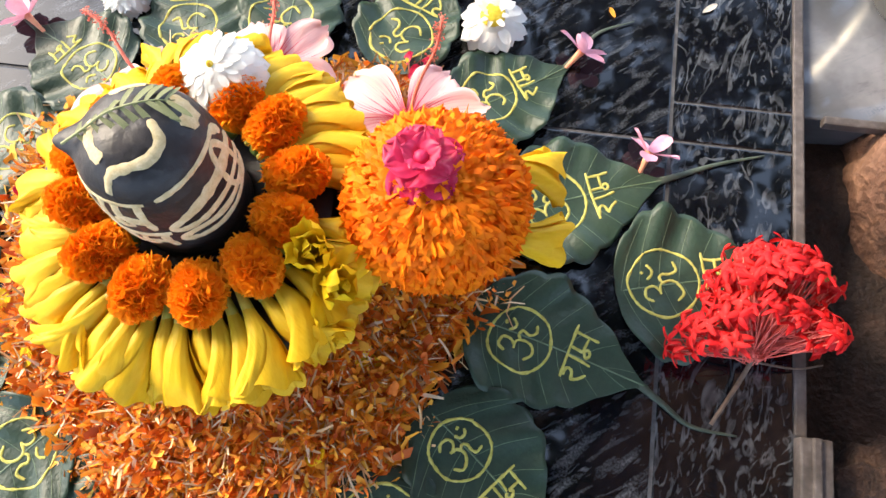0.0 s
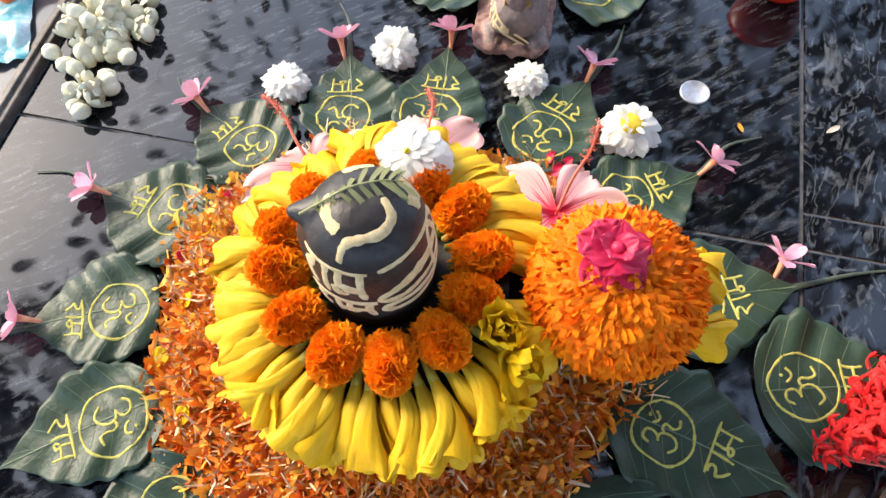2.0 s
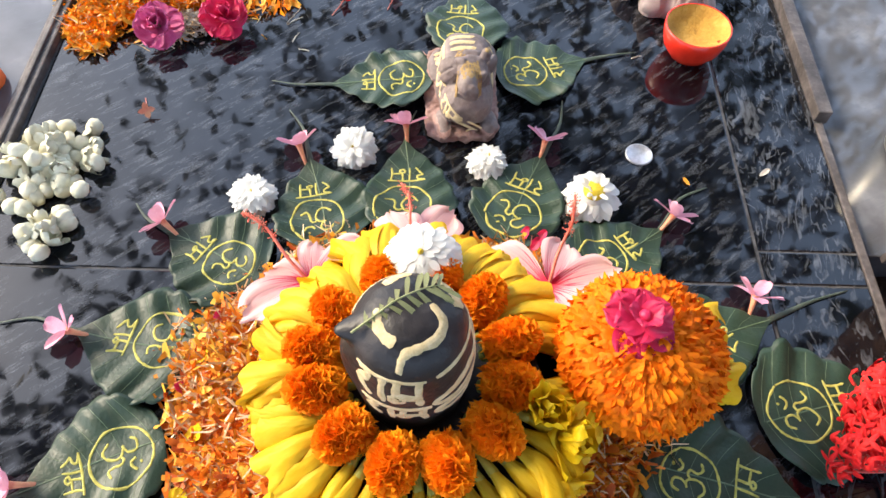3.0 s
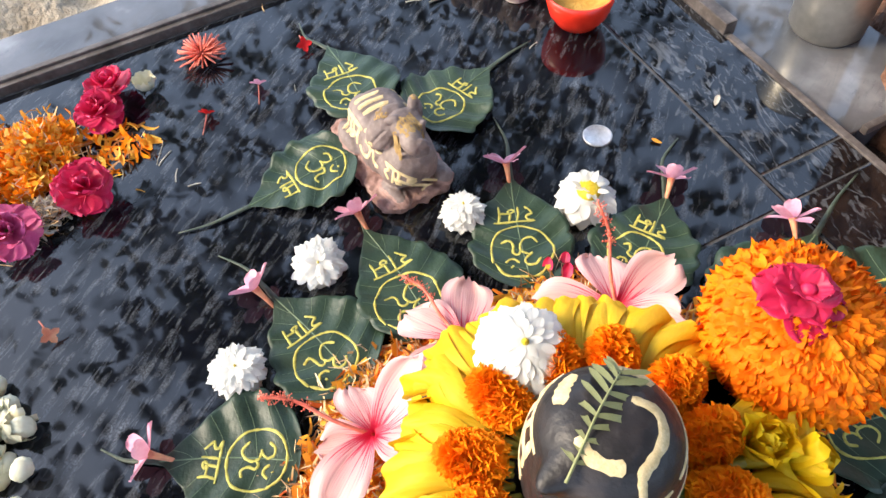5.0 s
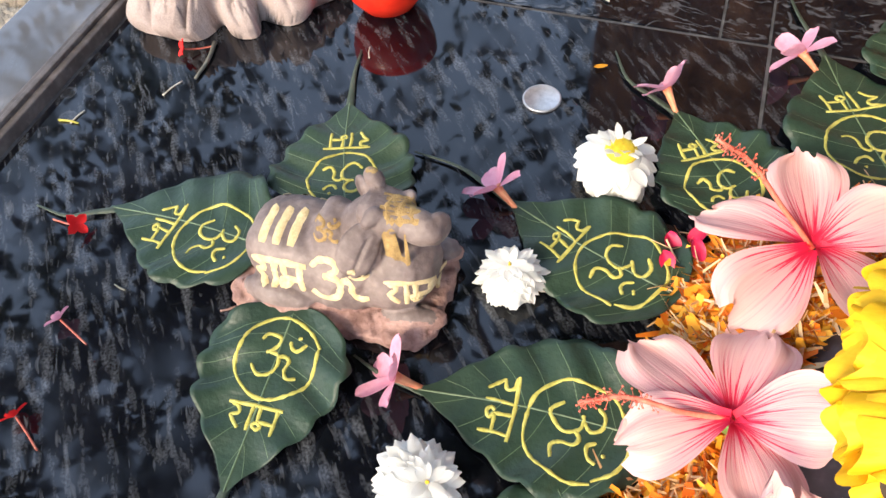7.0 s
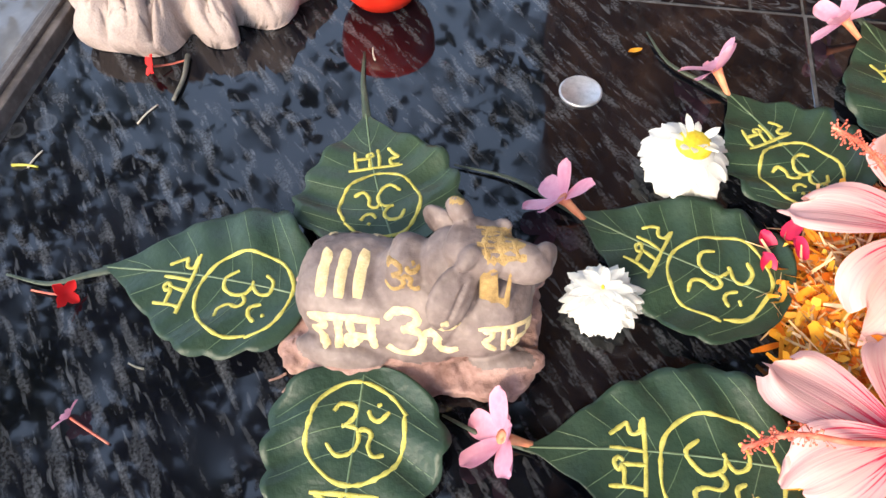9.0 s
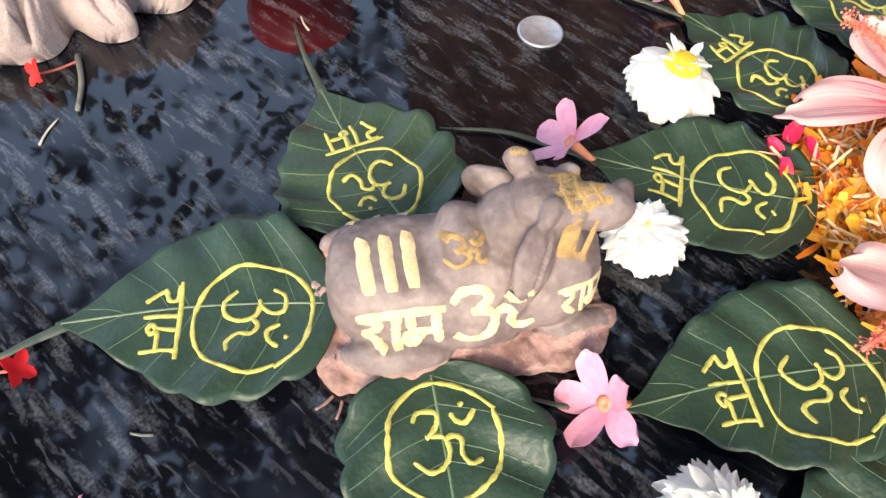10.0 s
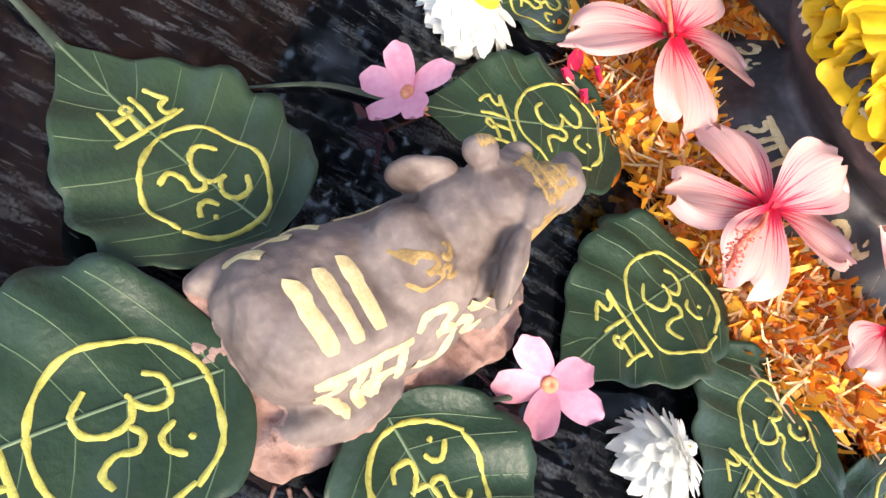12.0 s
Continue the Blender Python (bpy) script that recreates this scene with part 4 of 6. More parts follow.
foot_r = lambda z: 0.1145 if z < 0.02 else 0.1135 - (z - 0.02) * 1.083
rim_r = lambda z: 0.1042
for k in range(9):
    w = math.radians(15 + 40 * k)
    bm = bmesh.new()
    write(bm, RAM if k % 2 else OM, 0.09 * w, 0, 0.030, 0.021, 0.0030, on_base(foot_r, 0.021))
    part("painted_word", bm, PAINT_C, shrine_base, "cream painted word on the foot")
    bm = bmesh.new()
    write(bm, RAM if k % 2 == 0 else OM, 0.09 * w + 0.02, 0, 0.028, 0.015, 0.0026, on_base(rim_r, 0.078))
    part("painted_word", bm, PAINT_C, shrine_base, "cream painted word on the rim")

lingam = empty("shrine_stone", pose(CX, CY, TOP - 0.005), "smooth dark egg-topped shrine stone with cream painted marks", "shrine stone")
LP = [(0.0, 0.0), (0.0305, 0.0), (0.0342, 0.011), (0.0364, 0.028), (0.0372, 0.0455), (0.0367, 0.0605), (0.0346, 0.0745), (0.0302, 0.0865), (0.0223, 0.0948), (0.0116, 0.0992), (0.0, 0.1003)]


def stone_fold(p):
    """Slight unevenness, and a rounded fold that runs down one side."""
    if p.xy.length < 0.001:
        return Vector((0, 0, 0))
    out = Vector((p.x, p.y, 0)).normalized()
    turn = abs(math.atan2(p.y, p.x)) - math.pi
    fold = 0.0042 * math.exp(-(turn / 0.30) ** 2) * math.exp(-((p.z - 0.060) / 0.028) ** 2)
    fold += 0.0105 * math.exp(-(turn / 0.20) ** 2) * math.exp(-((p.z - 0.0880) / 0.0048) ** 2)
    return p.normalized() * 0.0008 * noise.noise(p * 60) + out * fold


def lingam_mesh():
    bm = bmesh.new()
    pts = smooth_line([(r, z) for r, z in LP], 7)
    lathe(bm, [(max(0.0, p[0]), p[1]) for p in pts], 144, bump=stone_fold)
    return bm


stone = part("stone", lingam_mesh(), STONE, lingam)
stone_tree = BVHTree.FromPolygons([v.co.copy() for v in stone.data.vertices], [tuple(p.vertices) for p in stone.data.polygons])


def on_stone(azimuth, height):
    """Places marks on the stone round an azimuth (degrees) and height."""
    def place(u, v, lift):
        w = radians(azimuth) + u / 0.036
        z = height + v
        d = Vector((math.cos(w), math.sin(w), 0))
        tilt = max(0.0, (z - 0.06) / 0.05)
        origin = Vector((0, 0, min(z, 0.07)))
        way = (d + Vector((0, 0, tilt))).normalized()
        hit, nrm, _, _ = stone_tree.ray_cast(origin + way * 0.2, -way)
        if hit is None:
            hit, nrm, _, _ = stone_tree.find_nearest(origin + way * 0.03)
        return hit + nrm * lift
    return place


for glyph, x, w, h, az, z in ((RAM, -0.024, 0.047, 0.021, -118, 0.054), (RAM, -0.020, 0.042, 0.019, -113, 0.032), (RAM, -0.024, 0.046, 0.024, 122, 0.054),
                              (RAM, -0.020, 0.040, 0.020, 122, 0.030), (OM, -0.010, 0.022, 0.018, 70, 0.040)):
    bm = bmesh.new()
    write(bm, glyph, x, 0, w, h, 0.0046, on_stone(az, z))
    part("painted_word", bm, PAINT_C, lingam, "cream painted word")
pl = on_stone(-28, 0.029)
BARS = [([(-0.028, 0.045), (-0.014, 0.048), (0.004, 0.048), (0.022, 0.044), (0.032, 0.036)], 0.0052),
        ([(0.034, 0.030), (0.018, 0.033), (0.0, 0.034), (-0.018, 0.031), (-0.029, 0.026), (-0.027, 0.021), (-0.014, 0.021), (0.004, 0.023), (0.022, 0.021), (0.034, 0.017)], 0.0052),
        ([(0.034, 0.007), (0.016, 0.006), (-0.004, 0.005), (-0.020, 0.006), (-0.029, 0.011), (-0.022, 0.015), (-0.006, 0.013), (0.014, 0.013), (0.032, 0.012)], 0.0052),
        ([(0.017, 0.006), (0.023, 0.018), (0.022, 0.034), (0.016, 0.042), (0.009, 0.034), (0.010, 0.018), (0.017, 0.006)], 0.0034)]
for pts, width in BARS:
    bm = bmesh.new()
    stroke(bm, pts, width, pl)
    part("painted_line", bm, PAINT_C, lingam, "thick cream painted band")

def over_top(u, v, lift):
    """Places marks on the stone's crown, seen from above."""
    hit, nrm, _, _ = stone_tree.ray_cast(Vector((u, v, 0.3)), Vector((0, 0, -1)))
    if hit is None:
        hit, nrm, _, _ = stone_tree.find_nearest(Vector((u, v, 0.07)))
    return hit + nrm * lift


for pts, width in (([(0.012, 0.002), (0.017, -0.008), (0.012, -0.017), (0.002, -0.021), (-0.006, -0.023), (-0.010, -0.029)], 0.0046),
                   ([(-0.016, 0.004), (-0.018, -0.004), (-0.015, -0.012), (-0.010, -0.017)], 0.0056), ([(0.018, 0.020), (0.026, 0.012), (0.027, 0.002)], 0.0062),
                   ([(-0.012, 0.020), (-0.004, 0.025), (0.004, 0.027)], 0.006)):
    bm = bmesh.new()
    stroke(bm, pts, width, over_top)
    part("painted_mark", bm, PAINT_C, lingam, "cream painted dab")

twig = empty("leafy_twig", pose(CX, CY, TOP - 0.005), "small feathery green twig laid over the stone's top", "twig")
bm = bmesh.new()
TW = smooth_line([(-0.032, -0.006, 0.094), (-0.020, -0.001, 0.0985), (-0.006, 0.005, 0.1035), (0.010, 0.011, 0.1015), (0.021, 0.015, 0.0945)], 6)
tube(bm, TW, 0.0008, 0.0004, 5, 1)
part("stem", bm, SAGE, twig)
LEAFLETS = []
for k in range(3):
    bm = bmesh.new()
    petal_sheet(bm, 1.0, 0.18, 0.1, -0.12 - 0.08 * k, 0, 2, 5, 0.5, waist=0.5)
    LEAFLETS.append(mesh_of("leaflet", bm, SAGE))
for i in range(4, len(TW) - 1, 2):
    for sg in (-1, 1):
        L = 0.0185 * (1 - 0.6 * abs(i / len(TW) - 0.6)) * R.uniform(0.85, 1.1)
        q = part("leaflet", LEAFLETS[R.randrange(3)], None, twig)
        q.matrix_local = Matrix.Translation(TW[i]) @ Euler((-0.12 - 0.25 * R.random(), 0, radians(-90 + sg * 58 + 20 + R.uniform(-12, 12)))).to_matrix().to_4x4() @ Matrix.Diagonal((L, L, L, 1))

# small marigolds round the stone
MGS = [(-0.206, 0.180, 0), (-0.193, 0.151, 1), (-0.168, 0.130, 2), (-0.138, 0.126, 3), (-0.110, 0.140, 4), (-0.095, 0.165, 5), (-0.089, 0.192, 6),
       (-0.102, 0.222, 7), (-0.126, 0.238, 8), (-0.160, 0.242, 9), (-0.190, 0.226, 10), (-0.206, 0.204, 11)]
mg_meshes = [pompom(0.0158, 0.033, 400, ORANGE_D, 60 + k, 0.0060) for k in range(3)]
cup = mesh_of("calyx", green_cup(0.008, 0.010), GREEN)
for x, y, k in MGS:
    d = Vector((x - CX, y - CY, 0)).normalized()
    ax = Vector((d.x * 0.92, d.y * 0.92, 0.5))
    m = Matrix.Translation((x - d.x * 0.016, y - d.y * 0.016, TOP + 0.006)) @ ax.to_track_quat("Z", "Y").to_matrix().to_4x4() @ pose(0, 0, 0, 0, 0, 50 * k) @ Matrix.Diagonal((1, 1, 1.3, 1))
    th = empty("marigold", m, "deep orange ruffled marigold at the foot of the stone", "flower", "marigolds round the stone")
    part("petals", mg_meshes[k % 3], None, th)["kind"] = "stuff"
    part("calyx", cup, None, th, "green calyx")

# the large marigold on the spout, with a rose on it
big = empty("marigold", pose(-0.006, 0.176, TOP - 0.010, 6, 0, 0), "large bright orange marigold resting on the spout", "flower")
part("petals", layered_head(0.0525, 0.057, 25, GOLD_ORANGE, 5, 0.0082), None, big)["kind"] = "stuff"
part("calyx", green_cup(0.023, 0.025), GREEN, big, "green calyx")


def rose(m, radius, label, seed, group="", green=False, colour=None, low=12, curl=(-0.15, 0.35)):
    rnd = random.Random(seed)
    th = empty("rose", m, label, "flower", group)
    for ring, (n, tilt, L) in enumerate(((7, low, 1.0), (6, 0.5 * (low + 64), 0.85), (5, 70, 0.62))):
        for i in range(n):
            bm = bmesh.new()
            broad_petal(bm, radius * L, radius * 1.05 * L, rnd.uniform(*curl), rnd.random())
            p = part("petal", bm, colour or ROSE, th)
            p.matrix_local = pose(0, 0, 0.004 + 0.004 * ring, 0, 0, 360 * i / n + 25 * ring + rnd.uniform(-12, 12)) @ pose(0, 0, 0, tilt + rnd.uniform(-8, 8), 0, 0)
    bm = bmesh.new()
    ellipsoid(bm, (0, 0, 0.012 if green else 0.004 + 0.012 * (curl[1] < 0)), (radius * (0.16 if curl[1] > 0 else 0.22),) * 3, u=10, v=8)
    part("flower_centre", bm, GREEN if green else (colour or ROSE), th)
    return th


rose(pose(-0.012, 0.181, TOP + 0.041, 4, 0, 20), 0.0205, "crumpled magenta rose head on the large marigold", 3, low=30, curl=(-0.75, -0.4))


# yellow trumpet flowers laid like spokes
def trumpet_mesh(seed, L=0.052, plump=0.0):
    """A half-closed trumpet along +x: five broad petals that wind round a slim throat, each lapping over the next."""
    rnd = random.Random(seed)
    ph, tw = rnd.uniform(0, 6), rnd.uniform(0.9, 1.5)
    bm = bmesh.new()
    for k in range(5):
        out, tip, curl = rnd.uniform(0.26, 0.50) * (1 - 0.35 * plump), rnd.uniform(0.92, 1.08), rnd.uniform(0.2, 1.0)
        ripple, p2 = rnd.uniform(0.03, 0.07), rnd.uniform(0, 6)

        def at(a, b):
            w = ph + 2 * math.pi * (k / 5 + 0.36 * a) + tw * b
            f = min(1.0, b / 0.82)
            r = 0.0020 + 0.0034 * plump + (0.0078 - 0.0022 * plump) * (f ** 0.8 if plump else f ** 1.25)
            r *= 0.90 + out * a * min(1, 0.2 + 1.3 * b) + ripple * math.sin(8 * a + 6 * b + p2) * b + (0.05 - 0.03 * plump) * math.sin(27 * a + 3 * b + p2) * b
            if b > 0.68:
                r += (0.0062 - 0.0034 * plump) * (0.45 + 0.55 * curl) * ((b - 0.68) / 0.32) ** 1.6 * (1 + 0.35 * math.sin(9 * a + p2))
            x = L * tip * b * (1 - 0.10 * (2 * a - 1) ** 2 * b ** 4) + 0.0022 * math.sin(11 * a + p2) * b ** 5
            droop = -0.040 * max(0, b - 0.45) ** 1.6
            return Vector((x, r * math.cos(w) * 1.12, r * math.sin(w) * (0.92 - 0.22 * b * (1 - plump)) + droop))
        grid(bm, 16, 16, at)
    return mesh_of("trumpet", bm, TRUMPET)


def tube_mesh():
    bm = bmesh.new()
    lathe(bm, [(0.0, -0.014), (0.0022, -0.013), (0.0024, -0.004), (0.0030, 0.003), (0.0034, 0.008), (0.0030, 0.009)], 12)
    bmesh.ops.rotate(bm, verts=bm.verts, cent=(0, 0, 0), matrix=Matrix.Rotation(radians(90), 3, "Y"))
    return mesh_of("flower_tube", bm, YGREEN)


trumpets = [trumpet_mesh(k) for k in range(6)]
plump_ones = [trumpet_mesh(30 + k, 0.052, 1.0) for k in range(6)]
tubes = tube_mesh()


def trumpet(m, k, group="yellow flowers laid round the stone", plump=False):
    th = empty("trumpet_flower", m, "folded bright yellow trumpet flower lying with its mouth outward", "flower", group)
    horn = part("trumpet", (plump_ones if plump else trumpets)[k % 6], None, th)
    part("flower_tube", tubes, None, horn, "yellow-green flower tube")
    return th


N = 49
for k in range(N):
    w = 360 * k / N
    if 352 < w or w < 6:
        continue
    r0 = 0.058 + R.uniform(-0.002, 0.002) + (0.008 if 285 < w < 350 else 0.003 if 230 < w <= 285 else -0.007 if 110 < w < 215 else 0)
    a = radians(w)
    trumpet(pose(CX + r0 * math.cos(a), CY - 0.002 + 1.06 * r0 * math.sin(a), TOP + 0.010 + R.uniform(-0.001, 0.002), R.uniform(-50, 50), 4 + R.uniform(-5, 4), w + R.uniform(-4, 4)), k, plump=8 < w < 140)
def blossom(m, seed):
    """An open, crumpled yellow blossom of five pointed petals on a short throat."""
    rnd = random.Random(seed)
    th = empty("yellow_blossom", m, "crumpled open yellow blossom standing in the ring", "flower", "yellow flowers laid round the stone")
    for k in range(5):
        bm = bmesh.new()
        petal_sheet(bm, 0.024 * rnd.uniform(0.9, 1.1), 0.019, rnd.uniform(0.1, 0.3), rnd.uniform(-0.45, 0.1), 0.06, 10, 12, 0.62, seed=seed * 7 + k, waist=0.35)
        p = part("petal", bm, YELLOW, th)
        p.matrix_local = pose(0, 0, 0.004, 0, 0, 72 * k + rnd.uniform(-14, 14)) @ pose(0, 0.003, 0, 62 + rnd.uniform(-22, 20), rnd.uniform(-15, 15), 0)
    for k in range(4):
        bm = bmesh.new()
        petal_sheet(bm, 0.019, 0.015, 0.2, rnd.uniform(-0.2, 0.3), 0.07, 8, 8, 0.5, seed=seed * 5 + k, waist=0.4)
        p = part("petal", bm, YELLOW, th)
        p.matrix_local = pose(0, 0, 0.006, 0, 0, 90 * k + 30) @ pose(0, 0.001, 0, 70 + rnd.uniform(-15, 10), 0, 0)
    bm = bmesh.new()
    lathe(bm, [(0.0, -0.022), (0.0030, -0.021), (0.0045, -0.01), (0.0075, 0.002), (0.0095, 0.010), (0.006, 0.006), (0.0, 0.004)], 16)
    part("flower_tube", bm, YELLOW, th, "yellow flower tube")


blossom(pose(-0.076, 0.147, 0.114, 15, 12, 0), 3)
blossom(pose(-0.070, 0.131, 0.112, 35, 20, 20), 5)
trumpet(pose(0.020, 0.200, 0.096, 0, 4, 5), 1, "yellow flowers under the large marigold")
trumpet(pose(0.018, 0.166, 0.094, 40, 10, -14), 4, "yellow flowers under the large marigold")

white_flower(pose(-0.133, 0.259, TOP + 0.010, 8, -4, 0), 0.0335, 12, 9, 0.07, "full white chrysanthemum on the yellow ring", 0.50, 1.15, -0.05, -0.4)


# hibiscus on the petal bed
def hibiscus(centre, petals, tip, seed, label="pale pink hibiscus with crimson throat and long coral stamen"):
    """petals: compass angle, rise above the level (degrees), length and width; tip: the end of the stamen, from the centre."""
    rnd = random.Random(seed)
    th = empty("hibiscus", Matrix.Translation(centre), label, "flower", "hibiscus on the petal bed")
    for i, (az, rise, length, width) in enumerate(petals):
        bm = bmesh.new()
        limp_petal(bm, length * 0.97, width * 1.16, rnd.uniform(-0.32, -0.06), seed * 9 + i)
        p = part("petal", bm, HIBISCUS, th)
        p.matrix_local = pose(0, 0, 0.0008 * i, 0, 0, az - 90) @ pose(0, 0.001, 0, rise + 9, rnd.uniform(-9, 9), 0)
    e = Vector(tip)
    side = e.cross(Vector((0, 0, 1))).normalized() * 0.004
    line = [Vector((0, 0, 0.001)), e * 0.36 + Vector((0, 0, 0.004)), e * 0.70 + side + Vector((0, 0, 0.004)), e]
    bm = bmesh.new()
    tube(bm, line, 0.0015, 0.0010, 7)
    sm = smooth_line(line, 6)
    for i in range(90):
        f = rnd.uniform(0.55, 1.0)
        p = sm[min(int(f * (len(sm) - 1)), len(sm) - 1)]
        q = p + Vector((rnd.gauss(0, 1), rnd.gauss(0, 1), rnd.gauss(0, 1))).normalized() * rnd.uniform(0.002, 0.0058)
        tube(bm, [p, q], 0.00020, 0.00016, 3, 1)
        ellipsoid(bm, q, (0.0006,) * 3, u=5, v=4)
    part("stamen", bm, STAMEN, th, "coral stamen column with tiny anthers")
    bm = bmesh.new()
    lathe(bm, [(0.0, -0.012), (0.0030, -0.010), (0.0046, -0.004), (0.0050, 0.001), (0.0030, 0.001)], 12)
    part("calyx", bm, GREEN, th, "green calyx")
    return th


hibiscus((-0.030, 0.272, 0.032), [(54, -8, 0.060, 0.036), (135, -4, 0.062, 0.040), (2, 10, 0.058, 0.036), (296, 24, 0.046, 0.034), (212, 14, 0.050, 0.036)], (0.029, 0.057, 0.046), 1)
hibiscus((-0.131, 0.319, 0.036), [(49, -14, 0.058, 0.033), (343, 4, 0.050, 0.034), (268, 34, 0.046, 0.036), (195, 12, 0.046, 0.032), (103, -8, 0.050, 0.034)], (-0.003, 0.068, 0.006), 2)
hibiscus((-0.217, 0.303, 0.034), [(12, 42, 0.060, 0.032), (76, 4, 0.038, 0.026), (152, 2, 0.036, 0.026), (206, 24, 0.056, 0.032), (292, 38, 0.044, 0.032)], (-0.047, 0.055, 0.032), 3)


# ---- shredded petal beds ----
def petal_bed(name, centre, ax, ay, height_at, n, mats, weights, label, seed, inside, size=(0.009, 0.024)):
    rnd = random.Random(seed)
    verts, faces, idx = [], [], []
    while len(faces) < n * 3:
        x, y = rnd.uniform(-1, 1) * ax, rnd.uniform(-1, 1) * ay
        q = inside(x, y)
        if rnd.random() > q:
            continue
        z = height_at(x, y) + rnd.uniform(-0.002, 0.007)
        mi = rnd.choices(range(len(mats)), weights(x, y))[0]
        L = rnd.uniform(*size) * (1.5 if mi == 1 else 1.0)
        W = L * (rnd.uniform(0.04, 0.08) if mi == 1 else rnd.uniform(0.12, 0.34))
        e = Euler((rnd.gauss(0, 0.55), rnd.gauss(0, 0.75), rnd.uniform(0, 6.28)))
        curl = rnd.uniform(-0.9, 1.6)
        k = len(verts)
        for b in (-0.5, -0.17, 0.17, 0.5):
            w = W * (0.55 if abs(b) > 0.4 else 1.0) * 0.5
            for a in (-1, 1):
                v = Vector((a * w, b * L, curl * L * b * b + 0.12 * W * (a * rnd.uniform(-1, 1))))
                v.rotate(e)
                verts.append((x + v.x, y + v.y, max(z + v.z, 0.0006)))
        for r in range(3):
            o = k + 2 * r
            faces.append((o, o + 1, o + 3, o + 2))
            idx.append(mi)
    me = bpy.data.meshes.new(name)
    me.from_pydata(verts, [], faces)
    for m in mats:
        me.materials.append(m)
    me.polygons.foreach_set("material_index", idx)
    me.shade_smooth()
    return thing(name, me, None, pose(*centre, 0), label, "petals", kind="stuff")


def bed_edge(x, y):
    w = math.atan2(y, x)
    return 0.176 + 0.010 * math.sin(3 * w + 0.5) + 0.008 * math.sin(7 * w + 2)


def bed_height(x, y):
    d = math.hypot(x, y) / bed_edge(x, y)
    inner = math.hypot(x - 0.004, y - 0.002)
    if inner < 0.116 and y < 0.02:
        return 0.024 + (0.116 - inner) * 0.8
    return 0.001 + 0.024 * max(0.0, 1 - d ** 2.4) + 0.003 * noise.noise((x * 60, y * 60, 0)) * (d < 0.95)


def bed_inside(x, y):
    d = math.hypot(x, y) / bed_edge(x, y)
    inner = math.hypot(x - 0.004, y - 0.002)
    if inner < (0.090 if y < 0.02 else 0.112):
        return 0.0
    return 1.0 if d < 0.97 else max(0.0, 1 - (d - 0.97) / 0.14) * 0.5


BED = (-0.154, 0.183)
bm = bmesh.new()
grid(bm, 64, 14, lambda a, b: (lambda r, w: Vector((r * math.cos(w), r * math.sin(w), max(0.0008, bed_height(r * math.cos(w), r * math.sin(w)) - 0.0025))))(0.06 + b * (0.94 * bed_edge(math.cos(2 * math.pi * a), math.sin(2 * math.pi * a)) - 0.06), 2 * math.pi * a), wrap=True)
thing("petal_bed_core", bm, SHRED, pose(*BED, 0), "packed orange petals under the loose bed", "petals", kind="stuff")
petal_bed("petal_bed", BED, 0.2, 0.2, bed_height, 20000, [SHRED, STRAW, SHRED_Y], lambda x, y: (0.66, 0.22, 0.12) if y < 0.03 else (0.34, 0.34, 0.32), "bed of shredded orange marigold petals on the marble", 11, bed_inside)


def pile_height(x, y):
    d = math.hypot(x / 0.098, y / 0.066)
    return 0.001 + 0.030 * max(0.0, 1 - d * d) ** 0.8 * (0.75 + 0.5 * noise.noise((x * 30, y * 30, 4)))


def pile_inside(x, y):
    n = 0.22 * noise.noise((x * 25, y * 25, 9))
    if math.hypot(x / 0.090, y / 0.056) < 1 + n or math.hypot((x + 0.072) / 0.026, (y + 0.050) / 0.040) < 1 + n:
        return 1.0
    if math.hypot((x - 0.108) / 0.042, (y + 0.030) / 0.030) < 1:
        return 0.16
    return 0.035 if math.hypot(x / 0.12, y / 0.09) < 1 else 0.0


petal_bed("petal_heap", (-0.362, 0.722), 0.16, 0.12, pile_height, 3900, [SHRED_Y, STRAW, ORANGE], lambda x, y: (0.46, 0.14, 0.40), "heap of loose golden-orange marigold petals", 12, pile_inside, (0.011, 0.021))
petal_bed("dry_tuft", (-0.330, 0.655), 0.03, 0.025, lambda x, y: 0.001 + 0.010 * max(0.0, 1 - (x * x + y * y) / 0.0006), 420, [DRY, STRAW], lambda x, y: (0.7, 0.3), "tuft of dry grey-brown flower stalks beside the heap", 17,
          lambda x, y: 1.0 if math.hypot(x / 0.024, y / 0.019) < 1 else 0.06, (0.006, 0.013))


# ---- red flower cluster ----
ixora = empty("ixora_cluster", pose(0.194, 0.112, 0.0), "dense cluster of small bright red flowers on a brown stem", "flower")
rnd = random.Random(4)
FLORETS = []
for j in range(4):
    bm = bmesh.new()
    for k in range(4):
        petal_sheet(bm, 0.0086 + 0.001 * j, 0.0052, -0.22, -0.95 + 0.14 * j, 0, 3, 5, 0.05, pose(0, 0, 0, 0, 0, 90 * k + rnd.uniform(-20, 20)) @ pose(0, 0, 0, rnd.uniform(-15, 35), 0, 0), waist=0.4)
    FLORETS.append(mesh_of("floret", bm, RED))
HUB, HUB_2 = Vector((0.0, -0.016, 0.022)), Vector((0.014, 0.026, 0.022))
